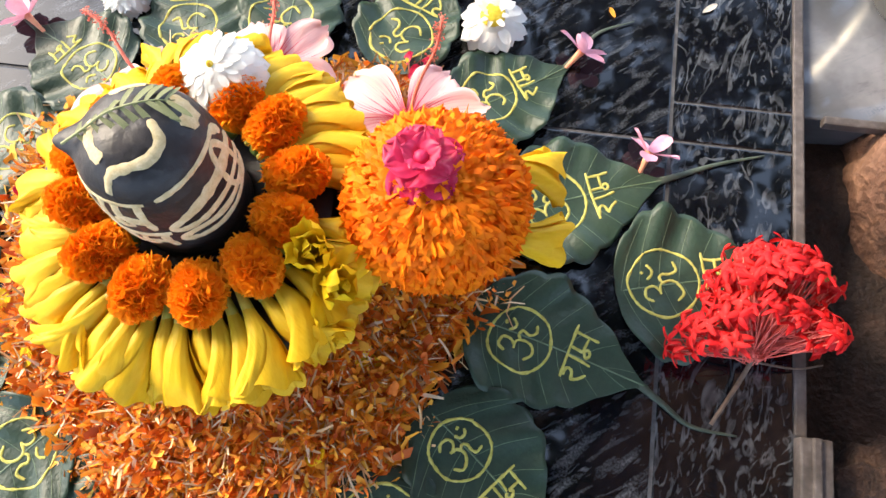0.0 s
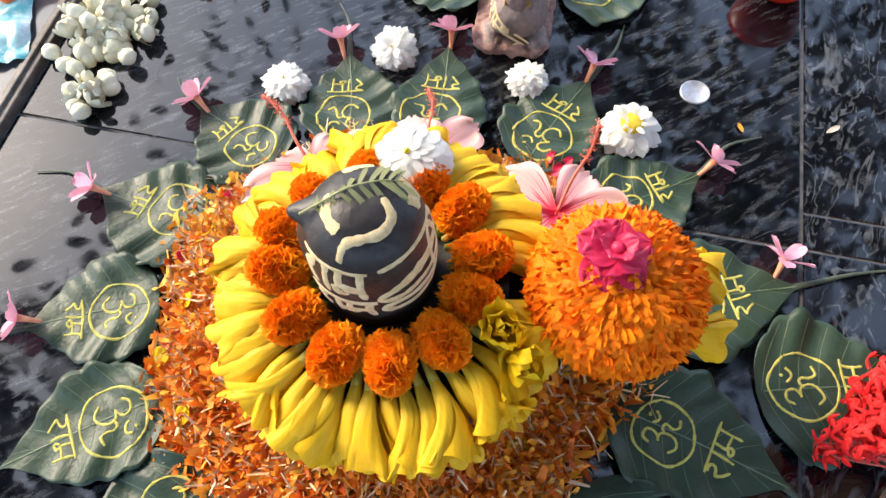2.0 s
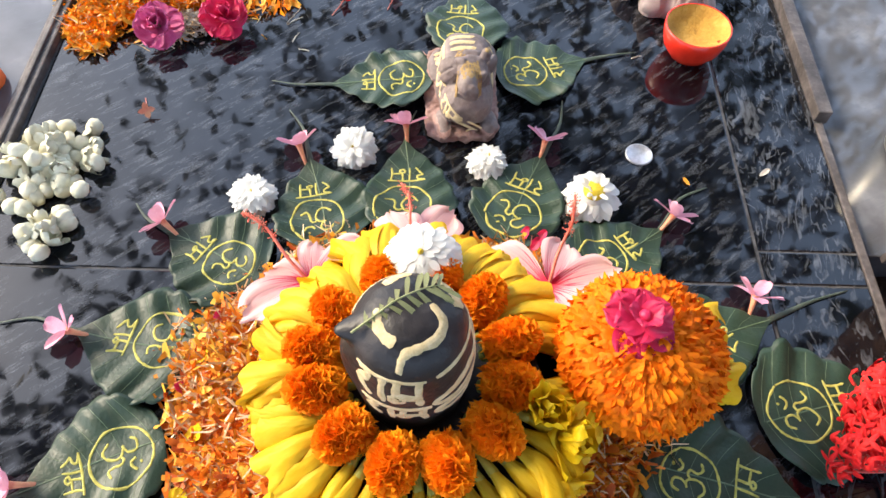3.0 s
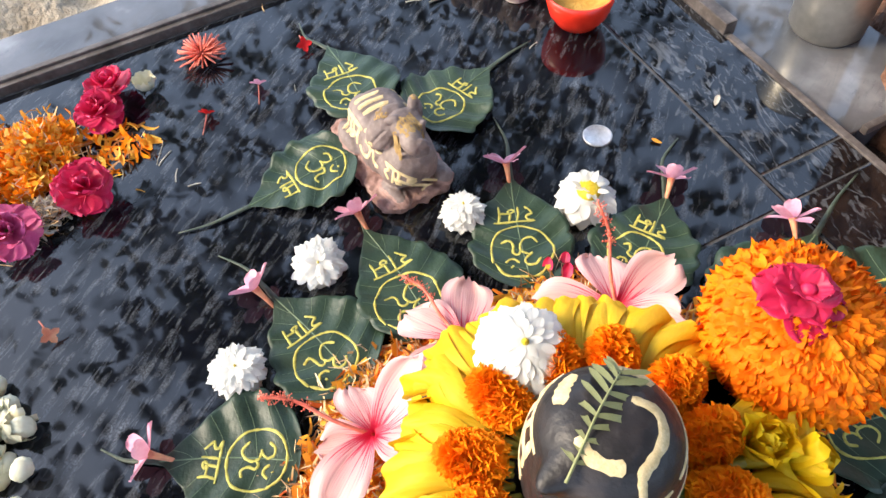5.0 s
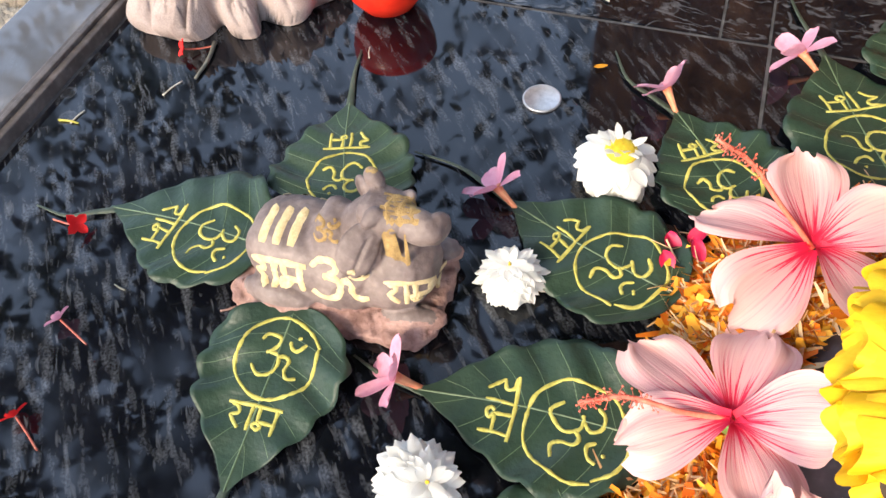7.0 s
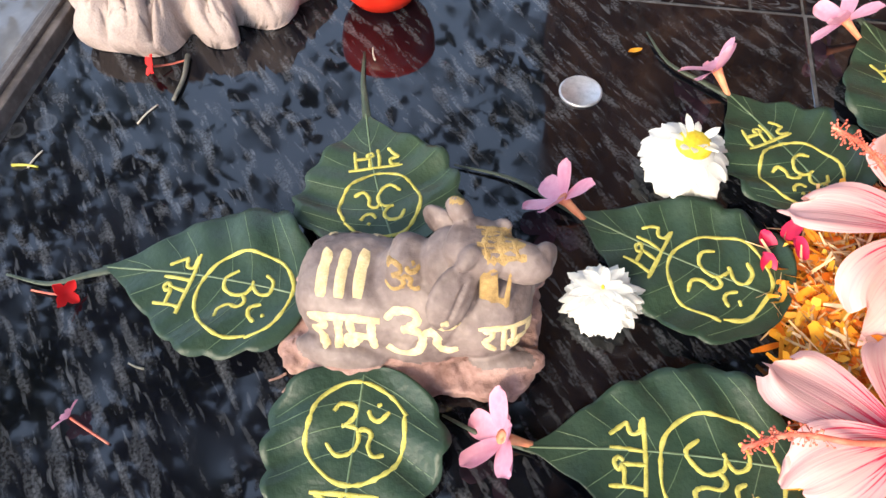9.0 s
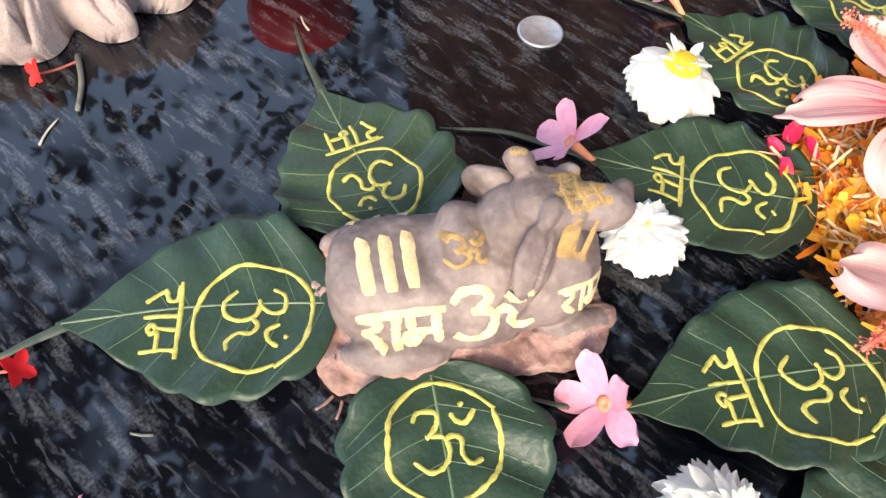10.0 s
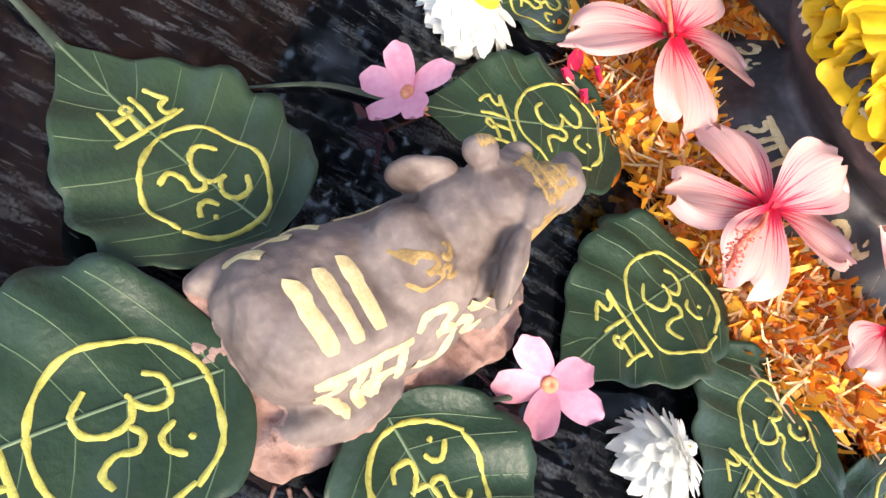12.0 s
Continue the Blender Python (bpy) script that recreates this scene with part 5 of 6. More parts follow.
for i in range(300):
    low = i < 160
    az = radians(rnd.uniform(2, 178) if low else rnd.uniform(-15, 195))
    el = radians(rnd.uniform(-6, 58) if low else rnd.uniform(0, 80))
    hub = HUB if low else HUB_2
    reach = (0.056 if low else 0.044) * (1 - 0.42 * rnd.random() ** 2) * rnd.uniform(0.96, 1.06)
    d = Vector((math.cos(az) * math.cos(el), math.sin(az) * math.cos(el) * 0.8, math.sin(el)))
    p = hub + d * reach
    p.z = min(max(p.z, 0.006), 0.062)
    bm = bmesh.new()
    start = HUB + Vector((rnd.uniform(-0.006, 0.006), rnd.uniform(-0.004, 0.010), rnd.uniform(-0.008, 0.004)))
    tube(bm, [start, start.lerp(p, 0.5) + Vector((rnd.uniform(-0.003, 0.003), rnd.uniform(-0.003, 0.003), rnd.uniform(-0.006, 0.002))), p], 0.0005, 0.0005, 4, 3)
    stalk = part("stalk", bm, RED_STALK, ixora)
    q = part("floret", FLORETS[i % 4], None, stalk)
    q.matrix_local = Matrix.Translation(p) @ d.to_track_quat("Z", "Y").to_matrix().to_4x4() @ pose(0, 0, 0, rnd.uniform(-35, 35), rnd.uniform(-35, 35), rnd.uniform(0, 90)) @ Matrix.Scale(0.72, 4)
bm = bmesh.new()
tube(bm, [(0.0, -0.016, 0.020), (-0.008, -0.03, 0.010), (-0.028, -0.056, 0.003)], 0.0018, 0.0015, 6)
tube(bm, [(0.0, -0.018, 0.018), (0.03, -0.022, 0.008), (0.05, -0.02, 0.006)], 0.0009, 0.0006, 5)
tube(bm, [(0.0, -0.016, 0.018), (-0.02, -0.012, 0.014), (-0.034, -0.006, 0.010)], 0.0009, 0.0006, 5)
part("stem", bm, BROWN_STEM, ixora)
bm = bmesh.new()
petal_sheet(bm, 0.018, 0.007, 0.1, 0.1, 0, 4, 6, 0.4, pose(0.046, 0.03, 0.02, 0, 0, -70))
part("small_leaf", bm, GREEN, ixora, "small yellow-green leaf")


# ---- the clay bull: one mesh with its painted marks ----
def statue():
    bm = bmesh.new()
    def E(c, r, rot=(0, 0, 0), e=1.0):
        vs = bmesh.ops.create_uvsphere(bm, u_segments=28, v_segments=18, radius=1)["verts"]
        m = Matrix.LocRotScale(c, Euler([radians(a) for a in rot]), r)
        for v in vs:
            v.co = m @ Vector([math.copysign(abs(k) ** e, k) for k in v.co])
            if e in (0.6, 0.75):
                v.co.x = -0.051 + (v.co.x + 0.051) * (1.28 - 9.5 * v.co.z)
    E((-0.0515, 0.532, 0.024), (0.0265, 0.042, 0.0205), (0, 0, -12), 0.6)
    E((-0.0565, 0.500, 0.0315), (0.0255, 0.038, 0.0225), (0, 0, -10), 0.75)
    def L(a, b, wide, thick, turn=0):
        a, b = Vector(a), Vector(b)
        q = (b - a).to_track_quat("Z", "X").to_matrix().to_4x4()
        vs = ellipsoid(bm, (0, 0, 0), (1, 1, 1), u=28, v=18)
        m = Matrix.Translation((a + b) / 2) @ q @ Matrix.Rotation(radians(turn), 4, "Z") @ Matrix.Diagonal((wide, thick, (b - a).length / 2, 1))
        for v in vs:
            v.co = m @ v.co
    E((-0.0515, 0.519, 0.0465), (0.0145, 0.0105, 0.0125), (8, 0, -12), 0.72)
    E((-0.053, 0.497, 0.049), (0.0175, 0.018, 0.019), (20, 0, -10))
    E((-0.055, 0.488, 0.066), (0.0138, 0.0150, 0.0108), (4, 0, -16), 0.8)
    L((-0.056, 0.488, 0.067), (-0.0675, 0.457, 0.0655), 0.0098, 0.0092)
    E((-0.0665, 0.4610, 0.0650), (0.0102, 0.0052, 0.0088), (0, 0, -20), 0.75)
    L((-0.0655, 0.4935, 0.0705), (-0.0835, 0.5045, 0.0455), 0.0120, 0.0040, 35)
    L((-0.041, 0.495, 0.060), (-0.027, 0.512, 0.051), 0.0098, 0.0042, 0)
    L((-0.045, 0.492, 0.070), (-0.038, 0.500, 0.0795), 0.0056, 0.0050)
    L((-0.060, 0.489, 0.0755), (-0.070, 0.496, 0.073), 0.0036, 0.0036)
    L((-0.061, 0.478, 0.0735), (-0.070, 0.484, 0.068), 0.0032, 0.0032)
    L((-0.050, 0.474, 0.0735), (-0.043, 0.480, 0.068), 0.0032, 0.0032)
    E((-0.0835, 0.476, 0.0105), (0.0075, 0.020, 0.0062), (0, 0, 6))
    E((-0.040, 0.470, 0.013), (0.009, 0.016, 0.008))
    E((-0.077, 0.552, 0.013), (0.010, 0.023, 0.0105), (0, 0, -12))
    E((-0.024, 0.548, 0.013), (0.008, 0.024, 0.0105), (0, 0, -12))
    E((-0.058, 0.520, 0.0045), (0.036, 0.062, 0.0062), (0, 0, -8), 0.35)
    raw = mesh_of("statue_raw", bm, CLAY)
    ob = new("statue_raw", raw)
    md = ob.modifiers.new("remesh", "REMESH")
    md.mode, md.voxel_size = "VOXEL", 0.0011
    sm = ob.modifiers.new("smooth", "SMOOTH")
    sm.iterations, sm.factor = 1, 0.5
    ev = ob.evaluated_get(bpy.context.evaluated_depsgraph_get())
    me = bpy.data.meshes.new_from_object(ev)
    bpy.data.objects.remove(ob)
    bm = bmesh.new()
    bm.from_mesh(me)
    for v in bm.verts:
        p = v.co
        crease = max(0.0, 1 - abs((p.y - 0.503) + 0.55 * (p.z - 0.05) + 0.0018 * noise.noise(p * 70)) / 0.0018) + 0.8 * max(0.0, 1 - abs((p.y - 0.492) + 0.45 * (p.z - 0.05) + 0.002 * noise.noise(p * 60)) / 0.0016)
        if 0.022 < p.z < 0.066 and p.x < -0.045:
            v.co -= v.normal * 0.0013 * crease
        # smoothed dents of the thumbs, and a torn, crumbling edge low down
        if p.z > 0.014:
            v.co -= v.normal * 0.0022 * max(0.0, noise.noise((p.x * 42 + 5, p.y * 30, p.z * 42)) - 0.12)
        else:
            v.co += v.normal * (0.0010 * noise.noise((p.x * 160, p.y * 160, p.z * 420)) + 0.0007 * noise.noise(p * 330))
        v.co += v.normal * (0.0010 * noise.noise(v.co * 90) + 0.0004 * noise.noise(v.co * 260) + (0.0025 * noise.noise(v.co * 120) if v.co.z < 0.012 else 0))
        v.co.z = max(v.co.z, 0.0)
    tree_b = BVHTree.FromBMesh(bm)
    for f in bm.faces:
        f.smooth = True
        f.material_index = 1 if f.calc_center_median().z + 0.003 * noise.noise(f.calc_center_median() * 70) < 0.0145 else 0

    way = Vector((0.8, 0.0, -0.6))

    def pl(u, v, lift):
        """u runs along the body towards the head, v up the flank."""
        p = Vector((-0.050, 0.576 - u, 0.031)) + Vector((0.6, 0, 0.8)) * v
        hit, nrm, _, _ = tree_b.ray_cast(p - way * 0.15, way)
        if hit is None:
            hit, nrm, _, _ = tree_b.find_nearest(p - way * 0.03)
        return hit + nrm * lift
    write(bm, RAM, 0.010, -0.0265, 0.034, 0.019, 0.0038, pl, 2)
    write(bm, OM, 0.044, -0.0295, 0.037, 0.027, 0.0038, pl, 2)
    write(bm, RAM, 0.088, -0.0255, 0.026, 0.0155, 0.0028, pl, 2)
    for k in range(3):
        stroke(bm, [(0.0170 + 0.0085 * k, 0.000), (0.0178 + 0.0087 * k, 0.009), (0.0196 + 0.0088 * k, 0.0158)], 0.0052, pl, 0.0006, 2, wobble=0.1)
    write(bm, OM, 0.0465, 0.0045, 0.0170, 0.0140, 0.0021, pl, 3, 0.0004)

    def far_side(u, v, lift):
        """The other flank, seen from above along its upper edge."""
        p = Vector((-0.050, 0.576 - u, 0.031)) + Vector((-0.6, 0, 0.8)) * v
        back = Vector((-0.8, 0.0, -0.6))
        hit, nrm, _, _ = tree_b.ray_cast(p - back * 0.15, back)
        if hit is None:
            hit, nrm, _, _ = tree_b.find_nearest(p - back * 0.03)
        return hit + nrm * lift
    for k in range(3):
        stroke(bm, [(0.016 + 0.011 * k, -0.024), (0.018 + 0.011 * k, -0.016), (0.020 + 0.011 * k, -0.008)], 0.0046, far_side, 0.0006, 2)
    write(bm, RAM, 0.050, -0.024, 0.024, 0.013, 0.0028, far_side, 2)

    def crown_of_head(u, v, lift):
        p = Vector((-0.058 + u, 0.481 + v, 0.2))
        hit, nrm, _, _ = tree_b.ray_cast(p, Vector((0, 0, -1)))
        if hit is None:
            hit, nrm, _, _ = tree_b.find_nearest(Vector((p.x, p.y, 0.08)))
        return hit + nrm * lift
    rnd = random.Random(61)
    for k in range(6):
        x = -0.0078 + 0.0031 * k
        stroke(bm, [(x, -0.012 + 0.003 * (k % 2)), (x + rnd.uniform(-0.001, 0.0015), -0.003), (x - 0.0005, 0.004 + 0.002 * (k % 3))], rnd.uniform(0.0016, 0.0034), crown_of_head, 0.00022, 3, wobble=0.7)
    for k in range(3):
        y = -0.009 + 0.0062 * k
        stroke(bm, [(-0.008, y), (-0.001, y + 0.0015), (0.0075, y - 0.001)], rnd.uniform(0.0014, 0.0022), crown_of_head, 0.00035, 3, wobble=0.7)
    stroke(bm, [(-0.0135, -0.006), (-0.0125, 0.000), (-0.0115, 0.007)], 0.0030, crown_of_head, 0.0003, 3, wobble=0.5)
    stroke(bm, [(0.0165, 0.013), (0.0180, 0.016), (0.0192, 0.0185)], 0.0044, crown_of_head, 0.0003, 3, wobble=0.4)
    return mesh_of("bull_statue", bm, [CLAY, CLAY_P, PAINT_C, PAINT_O])


thing("bull_statue", statue(), None, Matrix.Identity(4), "small grey clay bull on a pink slab, painted with letters", "statue")


# ---- bowl, cloth, cup, coin ----
bowl = empty("bowl", pose(0.192, 0.545, 0.0), "glossy red half-shell bowl filled with ochre powder", "bowl")
bm = bmesh.new()
lathe(bm, [(0.0, 0.0), (0.012, 0.0), (0.022, 0.006), (0.030, 0.018), (0.0335, 0.032), (0.034, 0.041), (0.0325, 0.0415), (0.031, 0.033), (0.0, 0.02)], 40)
part("shell", bm, LACQUER, bowl)
bm = bmesh.new()
lathe(bm, [(0.0322, 0.0408), (0.0306, 0.0375), (0.0255, 0.0315), (0.014, 0.0275), (0.0, 0.027)], 40, bump=lambda p: Vector((0, 0, 0.0022 * noise.noise(p * 90) * (p.xy.length < 0.029))))
part("powder", bm, PASTE, bowl, "ochre powder")


def cloth_mesh():
    bm = bmesh.new()

    def at(a, b):
        x, y = (a - 0.5) * 2, (b - 0.5) * 2
        d = math.hypot(x, y)
        w = math.atan2(y, x)
        edge = 0.95 + 0.05 * math.sin(3 * w + 1) + 0.05 * math.sin(5 * w) + 0.03 * math.sin(11 * w + 2)
        edge -= 0.24 * math.exp(-((w + 1.48) / 0.10) ** 2) + 0.26 * math.exp(-((w + 0.95) / 0.11) ** 2) + 0.16 * math.exp(-((w + 2.5) / 0.12) ** 2)
        q = Vector((x * 2.2, y * 2.2, 1.3))
        warp = Vector((noise.noise(q * 0.9), noise.noise(q * 0.9 + Vector((5, 0, 0))), 0)) * 1.5
        puff = min(1.0, abs(noise.noise(q * 1.15 + warp)) * 2.8) ** 0.55
        puff2 = min(1.0, abs(noise.noise(q * 2.4 + warp * 1.8 + Vector((2, 3, 7)))) * 3.0) ** 0.5
        ridge = max(0.0, 1 - abs(noise.noise(q * 1.6 + warp * 1.4 + Vector((4, 1, 2)))) * 9)
        h = 0.050 * max(0.0, 1 - (d / edge) ** 4) ** 0.42
        z = h * (0.30 + 0.44 * puff + 0.30 * puff2 + 0.16 * ridge) if d < edge else 0.0
        s = min(1.0, edge / max(d, 1e-6))
        roll = 1 + 0.10 * math.sin(math.pi * min(1.0, z / 0.030)) * min(1.0, d)
        sway = Vector((noise.noise(q * 2.0 + Vector((9, 1, 0))), noise.noise(q * 2.0 + Vector((3, 8, 0))), 0)) * 0.006 * min(1.0, z / 0.02)
        return Vector((x * s * roll * 0.088, y * s * roll * 0.062, max(0.0008, z))) + sway
    grid(bm, 170, 130, at)
    return bm


thing("cloth", cloth_mesh(), CLOTH, pose(0.199, 0.677, 0, 0, 0, -88), "crumpled beige cotton cloth heaped on the marble", "cloth")

cup_m = bmesh.new()
lathe(cup_m, [(0.0, 0.0), (0.033, 0.0), (0.036, 0.004), (0.037, 0.06), (0.039, 0.10), (0.040, 0.102), (0.038, 0.10), (0.036, 0.06), (0.034, 0.006), (0.0, 0.005)], 40)
thing("steel_cup", cup_m, STEEL, pose(0.380, 0.386, -0.006), "dull steel tumbler standing on the grey border", "cup")

bm = bmesh.new()
lathe(bm, [(0.0, 0.0), (0.0128, 0.0), (0.0132, 0.0004), (0.0132, 0.0014), (0.0127, 0.0018), (0.0118, 0.0018), (0.0115, 0.0015), (0.0, 0.0015)], 40)
thing("coin", bm, COIN, pose(0.100, 0.420, 0.0), "worn silver coin on black marble", "coin")


# ---- loose roses, jasmine and scraps ----
rose(pose(-0.358, 0.648, 0.012, 30, 0, 0), 0.026, "purple-pink rose turned to show its green base", 12, "loose roses", True, ROSE_PALE)
rose(pose(-0.292, 0.652, 0.010, 20, 10, 0), 0.027, "magenta rose beside the petal heap", 13, "loose roses")
rose(pose(-0.243, 0.736, 0.006, 10, 0, 0), 0.024, "magenta rose on the marble", 14, "loose roses")
rose(pose(-0.222, 0.758, 0.006, -10, 0, 0), 0.025, "magenta rose near the edge strip", 15, "loose roses")


def bud_mesh(seed):
    rnd = random.Random(seed)
    bm = bmesh.new()
    lathe(bm, [(0.0, 0.0), (0.002, 0.0), (0.0055, 0.003), (0.0075, 0.008), (0.0072, 0.0125), (0.0045, 0.0165), (0.0, 0.018)], 14,
          bump=lambda p: 0.0008 * math.sin(5 * math.atan2(p.y, p.x) + p.z * 160) * Vector((p.x, p.y, 0)).normalized() if p.xy.length > 1e-4 else Vector((0, 0, 0)))
    return mesh_of("bud", bm, CREAM)


bm = bmesh.new()
for k in range(5):
    petal_sheet(bm, 0.017, 0.012, 0.2, 0.25, 0.03, 4, 5, 0.55, pose(0, 0, 0.002, 0, 0, 72 * k) @ pose(0, 0.001, 0, 25, 0, 0), seed=k)
star = mesh_of("open_bud", bm, CREAM)
buds = [bud_mesh(k) for k in range(3)]
rnd = random.Random(21)
for i in range(84):
    if i < 66:
        x, y = rnd.gauss(-0.458, 0.021), rnd.gauss(0.482, 0.018)
    else:
        x, y = rnd.gauss(-0.454, 0.011), rnd.gauss(0.408, 0.012)
    x = max(x + 0.008, -0.497)
    up = max(0.0, 1 - math.hypot(x + 0.458, y - 0.48) / 0.035) * rnd.uniform(0.0, 0.024)
    m = pose(x, y, 0.0065 + up, rnd.uniform(50, 100), rnd.uniform(-20, 20), rnd.uniform(0, 360))
    open_one = i % 3 == 0
    thing("jasmine_bud", star if open_one else buds[i % 3], None, m, "open creamy white bud in a heap" if open_one else "round creamy white flower bud in a heap", "flower bud", "heap of white buds")


def scrap(x, y, length, angle, material, label, r=0.0007, z=0.001, bendy=0.05):
    bm = bmesh.new()
    d = Vector((math.cos(radians(angle)), math.sin(radians(angle)), 0)) * length
    s = Vector((-d.y, d.x, 0)) * bendy
    tube(bm, [Vector((0, 0, r)), d * 0.5 + s + Vector((0, 0, r)), d + Vector((0, 0, r))], r, r * 0.7, 5)
    thing("plant_scrap", bm, material, pose(x, y, z - 0.001), label, "plant scrap", "scraps on the marble")


def small_red(x, y, angle, label="small red flower fallen on the marble", mat=RED):
    th = empty("red_floret", pose(x, y, 0.0045, 0, 0, angle), label, "flower", "fallen red florets")
    bm = bmesh.new()
    for k in range(4):
        petal_sheet(bm, 0.0085, 0.006, 0.15, -0.2, 0, 3, 4, 0.3, pose(0, 0, 0.002, 60, 0, 0) @ pose(0, 0, 0, 0, 0, 90 * k) @ pose(0, 0, 0, 25, 0, 0), waist=0.4)
    part("petals", bm, mat, th)
    bm = bmesh.new()
    tube(bm, [(0, 0, 0.001), (0, 0.010, -0.002), (0, 0.022, -0.0035)], 0.0007, 0.0006, 5)
    part("stalk", bm, RED_STEM, th)


small_red(-0.041, 0.698, -15)
small_red(-0.106, 0.677, 150, "small pink flower fallen on the marble", PINK)
small_red(-0.164, 0.674, 140)
small_red(-0.368, 0.538, 10, "withered coral flower fallen on the marble", CORAL)
small_red(0.124, 0.688, 210)

spiky = empty("spiky_flower", pose(-0.129, 0.752, 0.0), "dry coral-brown spiky flower head", "flower")
rnd = random.Random(8)
for i in range(70):
    pol, az = math.acos(1 - 1.0 * (i + 0.5) / 70), i * 2.4
    d = Vector((math.sin(pol) * math.cos(az), math.sin(pol) * math.sin(az), math.cos(pol)))
    e = d * rnd.uniform(0.022, 0.029)
    bm = bmesh.new()
    tube(bm, [Vector((0, 0, 0.008)) + d * 0.003, Vector((0, 0, 0.008)) + Vector((e.x, e.y, e.z * 0.6))], 0.0013, 0.0007, 4, 2)
    part("floret", bm, STAMEN, spiky)

th = empty("white_blossom", pose(-0.193, 0.746, 0.003), "small cream blossom on the marble", "flower")
bm = bmesh.new()
for k in range(6):
    petal_sheet(bm, 0.018, 0.015, 0.2, 0.35, 0.05, 5, 6, 0.3, pose(0, 0, 0, 0, 0, 60 * k) @ pose(0, 0, 0, 30, 0, 0), seed=k)
part("petals", bm, CREAM, th)

bm = bmesh.new()
petal_sheet(bm, 0.014, 0.005, 0.1, 0.05, 0, 3, 5, 0.5, waist=0.2)
bmesh.ops.translate(bm, verts=bm.verts, vec=(0, 0, 0.001))
thing("fallen_petal", bm, DRY, pose(0.206, 0.378, 0.0006, 0, 0, -62), "small pale green petal on the marble", "petal", "fallen petals")
bm = bmesh.new()
petal_sheet(bm, 0.010, 0.004, 0.1, 0.05, 0, 3, 5, 0.5, waist=0.2)
bmesh.ops.translate(bm, verts=bm.verts, vec=(0, 0, 0.001))
thing("fallen_petal", bm, SHRED_Y, pose(0.136, 0.377, 0.0006, 0, 0, 20), "small orange petal on the marble", "petal", "fallen petals")

rnd = random.Random(31)
for i in range(9):
    x, y = rnd.gauss(-0.275, 0.04), rnd.gauss(0.665, 0.035)
    scrap(x, y, rnd.uniform(0.008, 0.018), rnd.uniform(0, 360), rnd.choice([DRY, DRY, DRY, SHRED_Y]), "short dry straw scrap on the marble", 0.0005)
for x, y, l, a, mt in [(0.047, 0.747, 0.014, -20, DRY), (-0.227, 0.649, 0.020, 30, DRY), (-0.223, 0.621, 0.016, 60, DRY), (-0.217, 0.609, 0.012, -20, DRY), (0.131, 0.548, 0.012, 10, DRY),
                       (-0.044, 0.779, 0.014, 70, STRAW)]:
    scrap(x, y, l, a, mt, "thin straw-coloured stalk on the marble")

bm = bmesh.new()


def bag_at(a, b):
    w, q = 2 * math.pi * a, math.pi * 0.5 * b
    r = 0.06 * math.cos(q) * (1 + 0.08 * math.sin(4 * w + 3 * b) + 0.05 * math.sin(9 * w))
    return Vector((r * math.cos(w), r * math.sin(w) * 1.2, 0.05 * math.sin(q) * (1 + 0.06 * math.sin(7 * w)) + 0.0005))


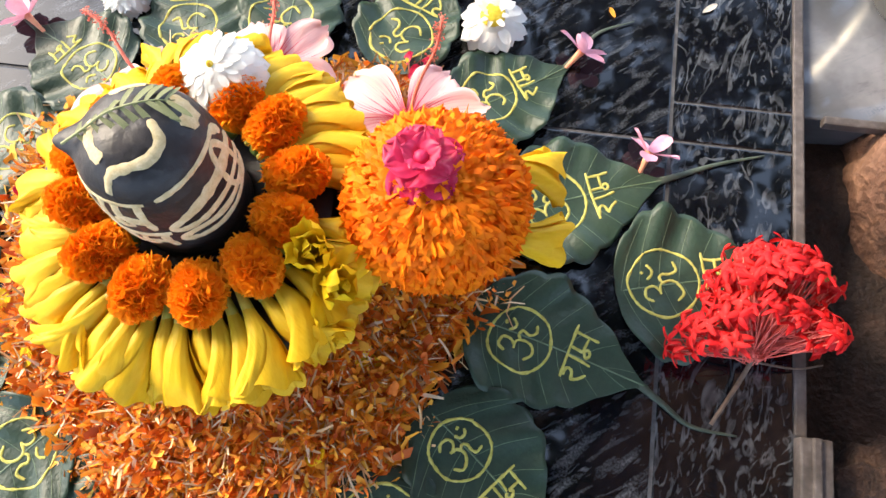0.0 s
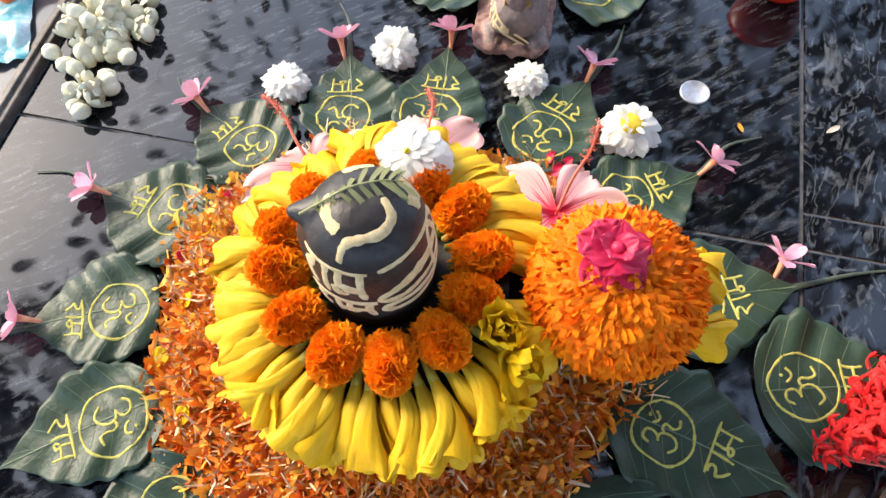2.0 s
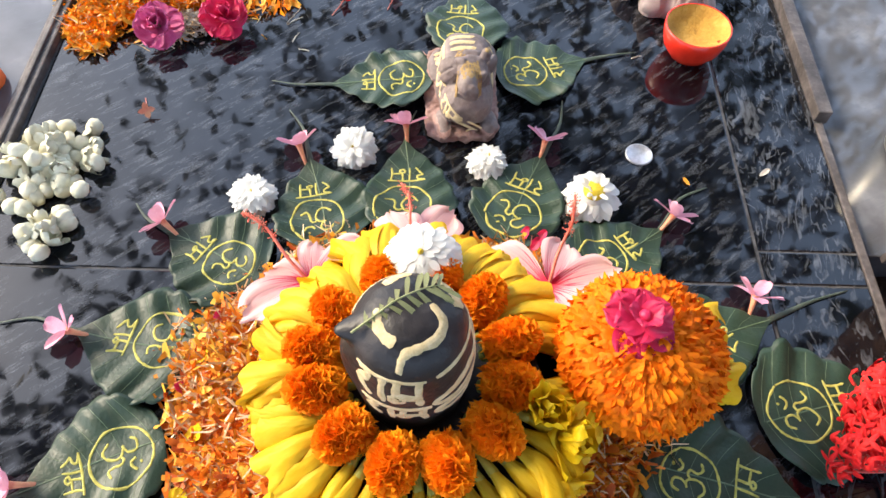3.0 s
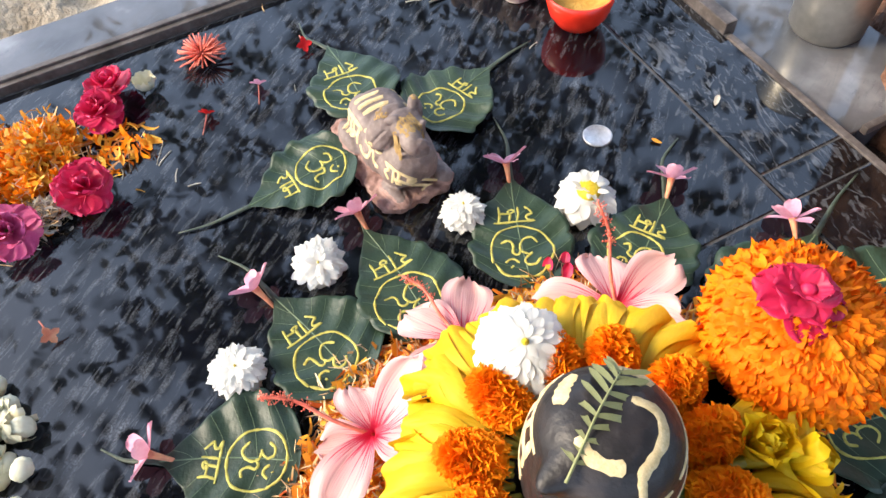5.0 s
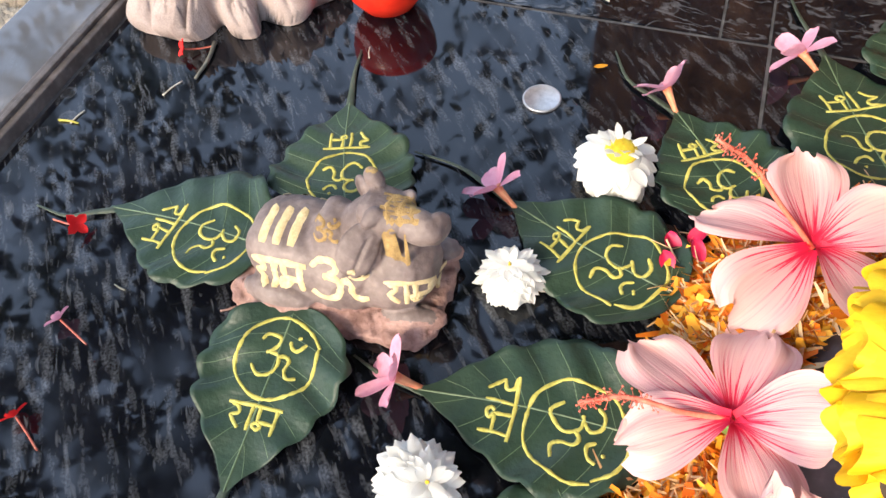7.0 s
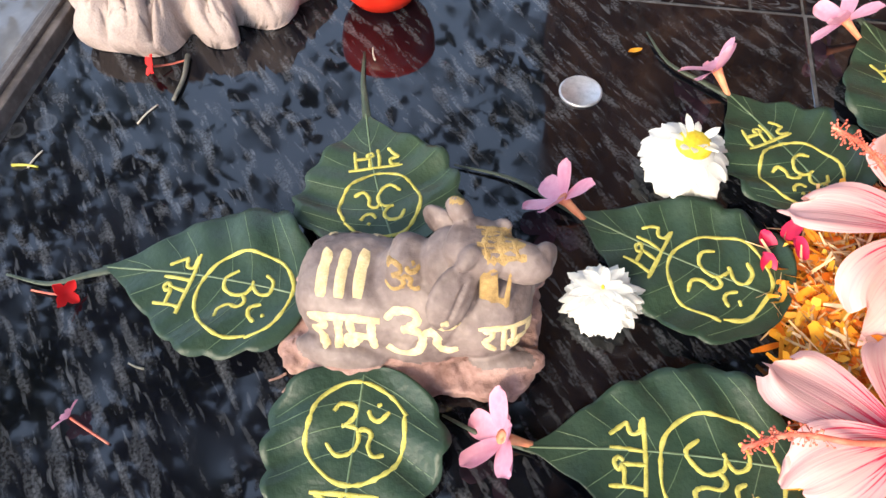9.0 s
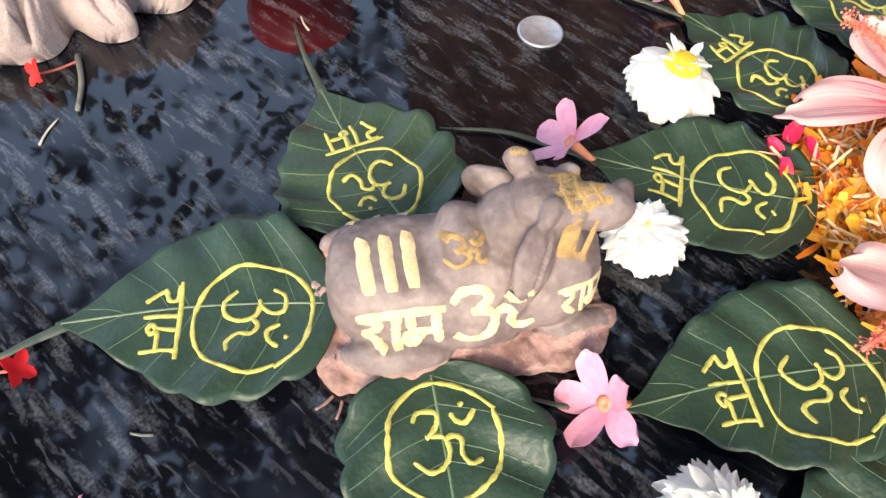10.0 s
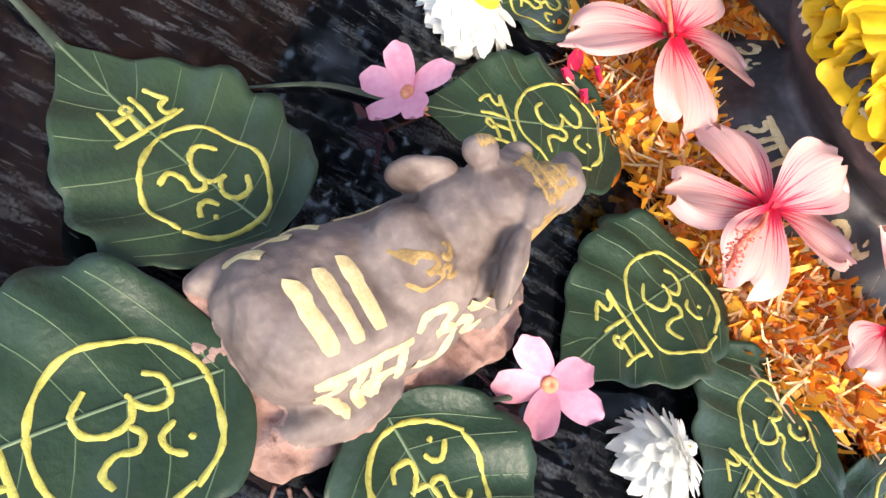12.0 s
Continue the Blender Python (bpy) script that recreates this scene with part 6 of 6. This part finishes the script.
grid(bm, 48, 12, bag_at, wrap=True)
FABRIC_O = surface("orange_fabric", (0.55, 0.07, 0.01), (0.74, 0.13, 0.02), (0.84, 0.22, 0.05), 30, 0.8, 0.5, 0.001)
thing("orange_bundle", bm, FABRIC_O, pose(-0.575, 0.585, 0.004), "bright orange cloth bundle beyond the edge strip", "bundle")
FOIL = surface("teal_plastic", (0.03, 0.22, 0.28), (0.10, 0.36, 0.42), (0.72, 0.76, 0.78), 35, 0.25, 0.4, 0.002)
bm = bmesh.new()
grid(bm, 30, 30, lambda a, b: Vector(((a - 0.5) * 0.08, (b - 0.5) * 0.11, 0.004 + 0.010 * abs(noise.noise((a * 4, b * 4, 2))) + 0.006 * math.sin(math.pi * a) * math.sin(math.pi * b))))
thing("plastic_packet", bm, FOIL, pose(-0.568, 0.485, 0.003, 0, 0, 15), "crumpled teal and white plastic packet", "packet")

rnd = random.Random(77)
for x, y, z in ((-0.022, 0.334, 0.006), (-0.014, 0.328, 0.006), (-0.03, 0.322, 0.012), (-0.035, 0.338, 0.006), (-0.29, 0.3, 0.008), (-0.318, 0.238, 0.006)):
    bm = bmesh.new()
    petal_sheet(bm, 0.013, 0.009, 0.25, 0.2, 0.05, 5, 6, 0.2, seed=rnd.random())
    thing("rose_petal", bm, ROSE, pose(x, y, z, rnd.uniform(0, 30), rnd.uniform(-20, 20), rnd.uniform(0, 360)), "small crimson petal on the orange bed", "petal", "crimson petals")

for x, y, l, a in ((-0.086, 0.577, 0.008, 150), (-0.089, 0.573, 0.007, 175), (-0.083, 0.580, 0.009, 115)):
    scrap(x, y, l, a, CLAY_P, "thin pinkish splinter at the clay slab's corner", 0.0008)
scrap(0.138, 0.670, 0.040, 178, HUSK, "pale grey straw half under the cloth", 0.0018)
scrap(-0.080, 0.650, 0.009, 70, HUSK, "tiny dull sprig on the marble", 0.0007)
scrap(0.049, 0.757, 0.016, -96, YGREEN, "yellow-green stalk piece on the marble", 0.0010)
scrap(0.080, 0.690, 0.018, -30, DRY, "orange-tipped straw stalk on the marble")
rnd = random.Random(99)
for x, y, z in ((-0.318, 0.262, 0.010), (-0.326, 0.150, 0.006), (-0.30, 0.105, 0.010), (-0.10, 0.045, 0.012), (-0.32, 0.20, 0.008), (-0.05, 0.10, 0.016)):
    bm = bmesh.new()
    broad_petal(bm, rnd.uniform(0.014, 0.020), 0.014, 0.3, rnd.random())
    thing("yellow_petal", bm, YELLOW, pose(x, y, z, rnd.uniform(0, 25), rnd.uniform(-20, 20), rnd.uniform(0, 360)), "loose yellow petal lying on the orange bed", "petal", "loose yellow petals")
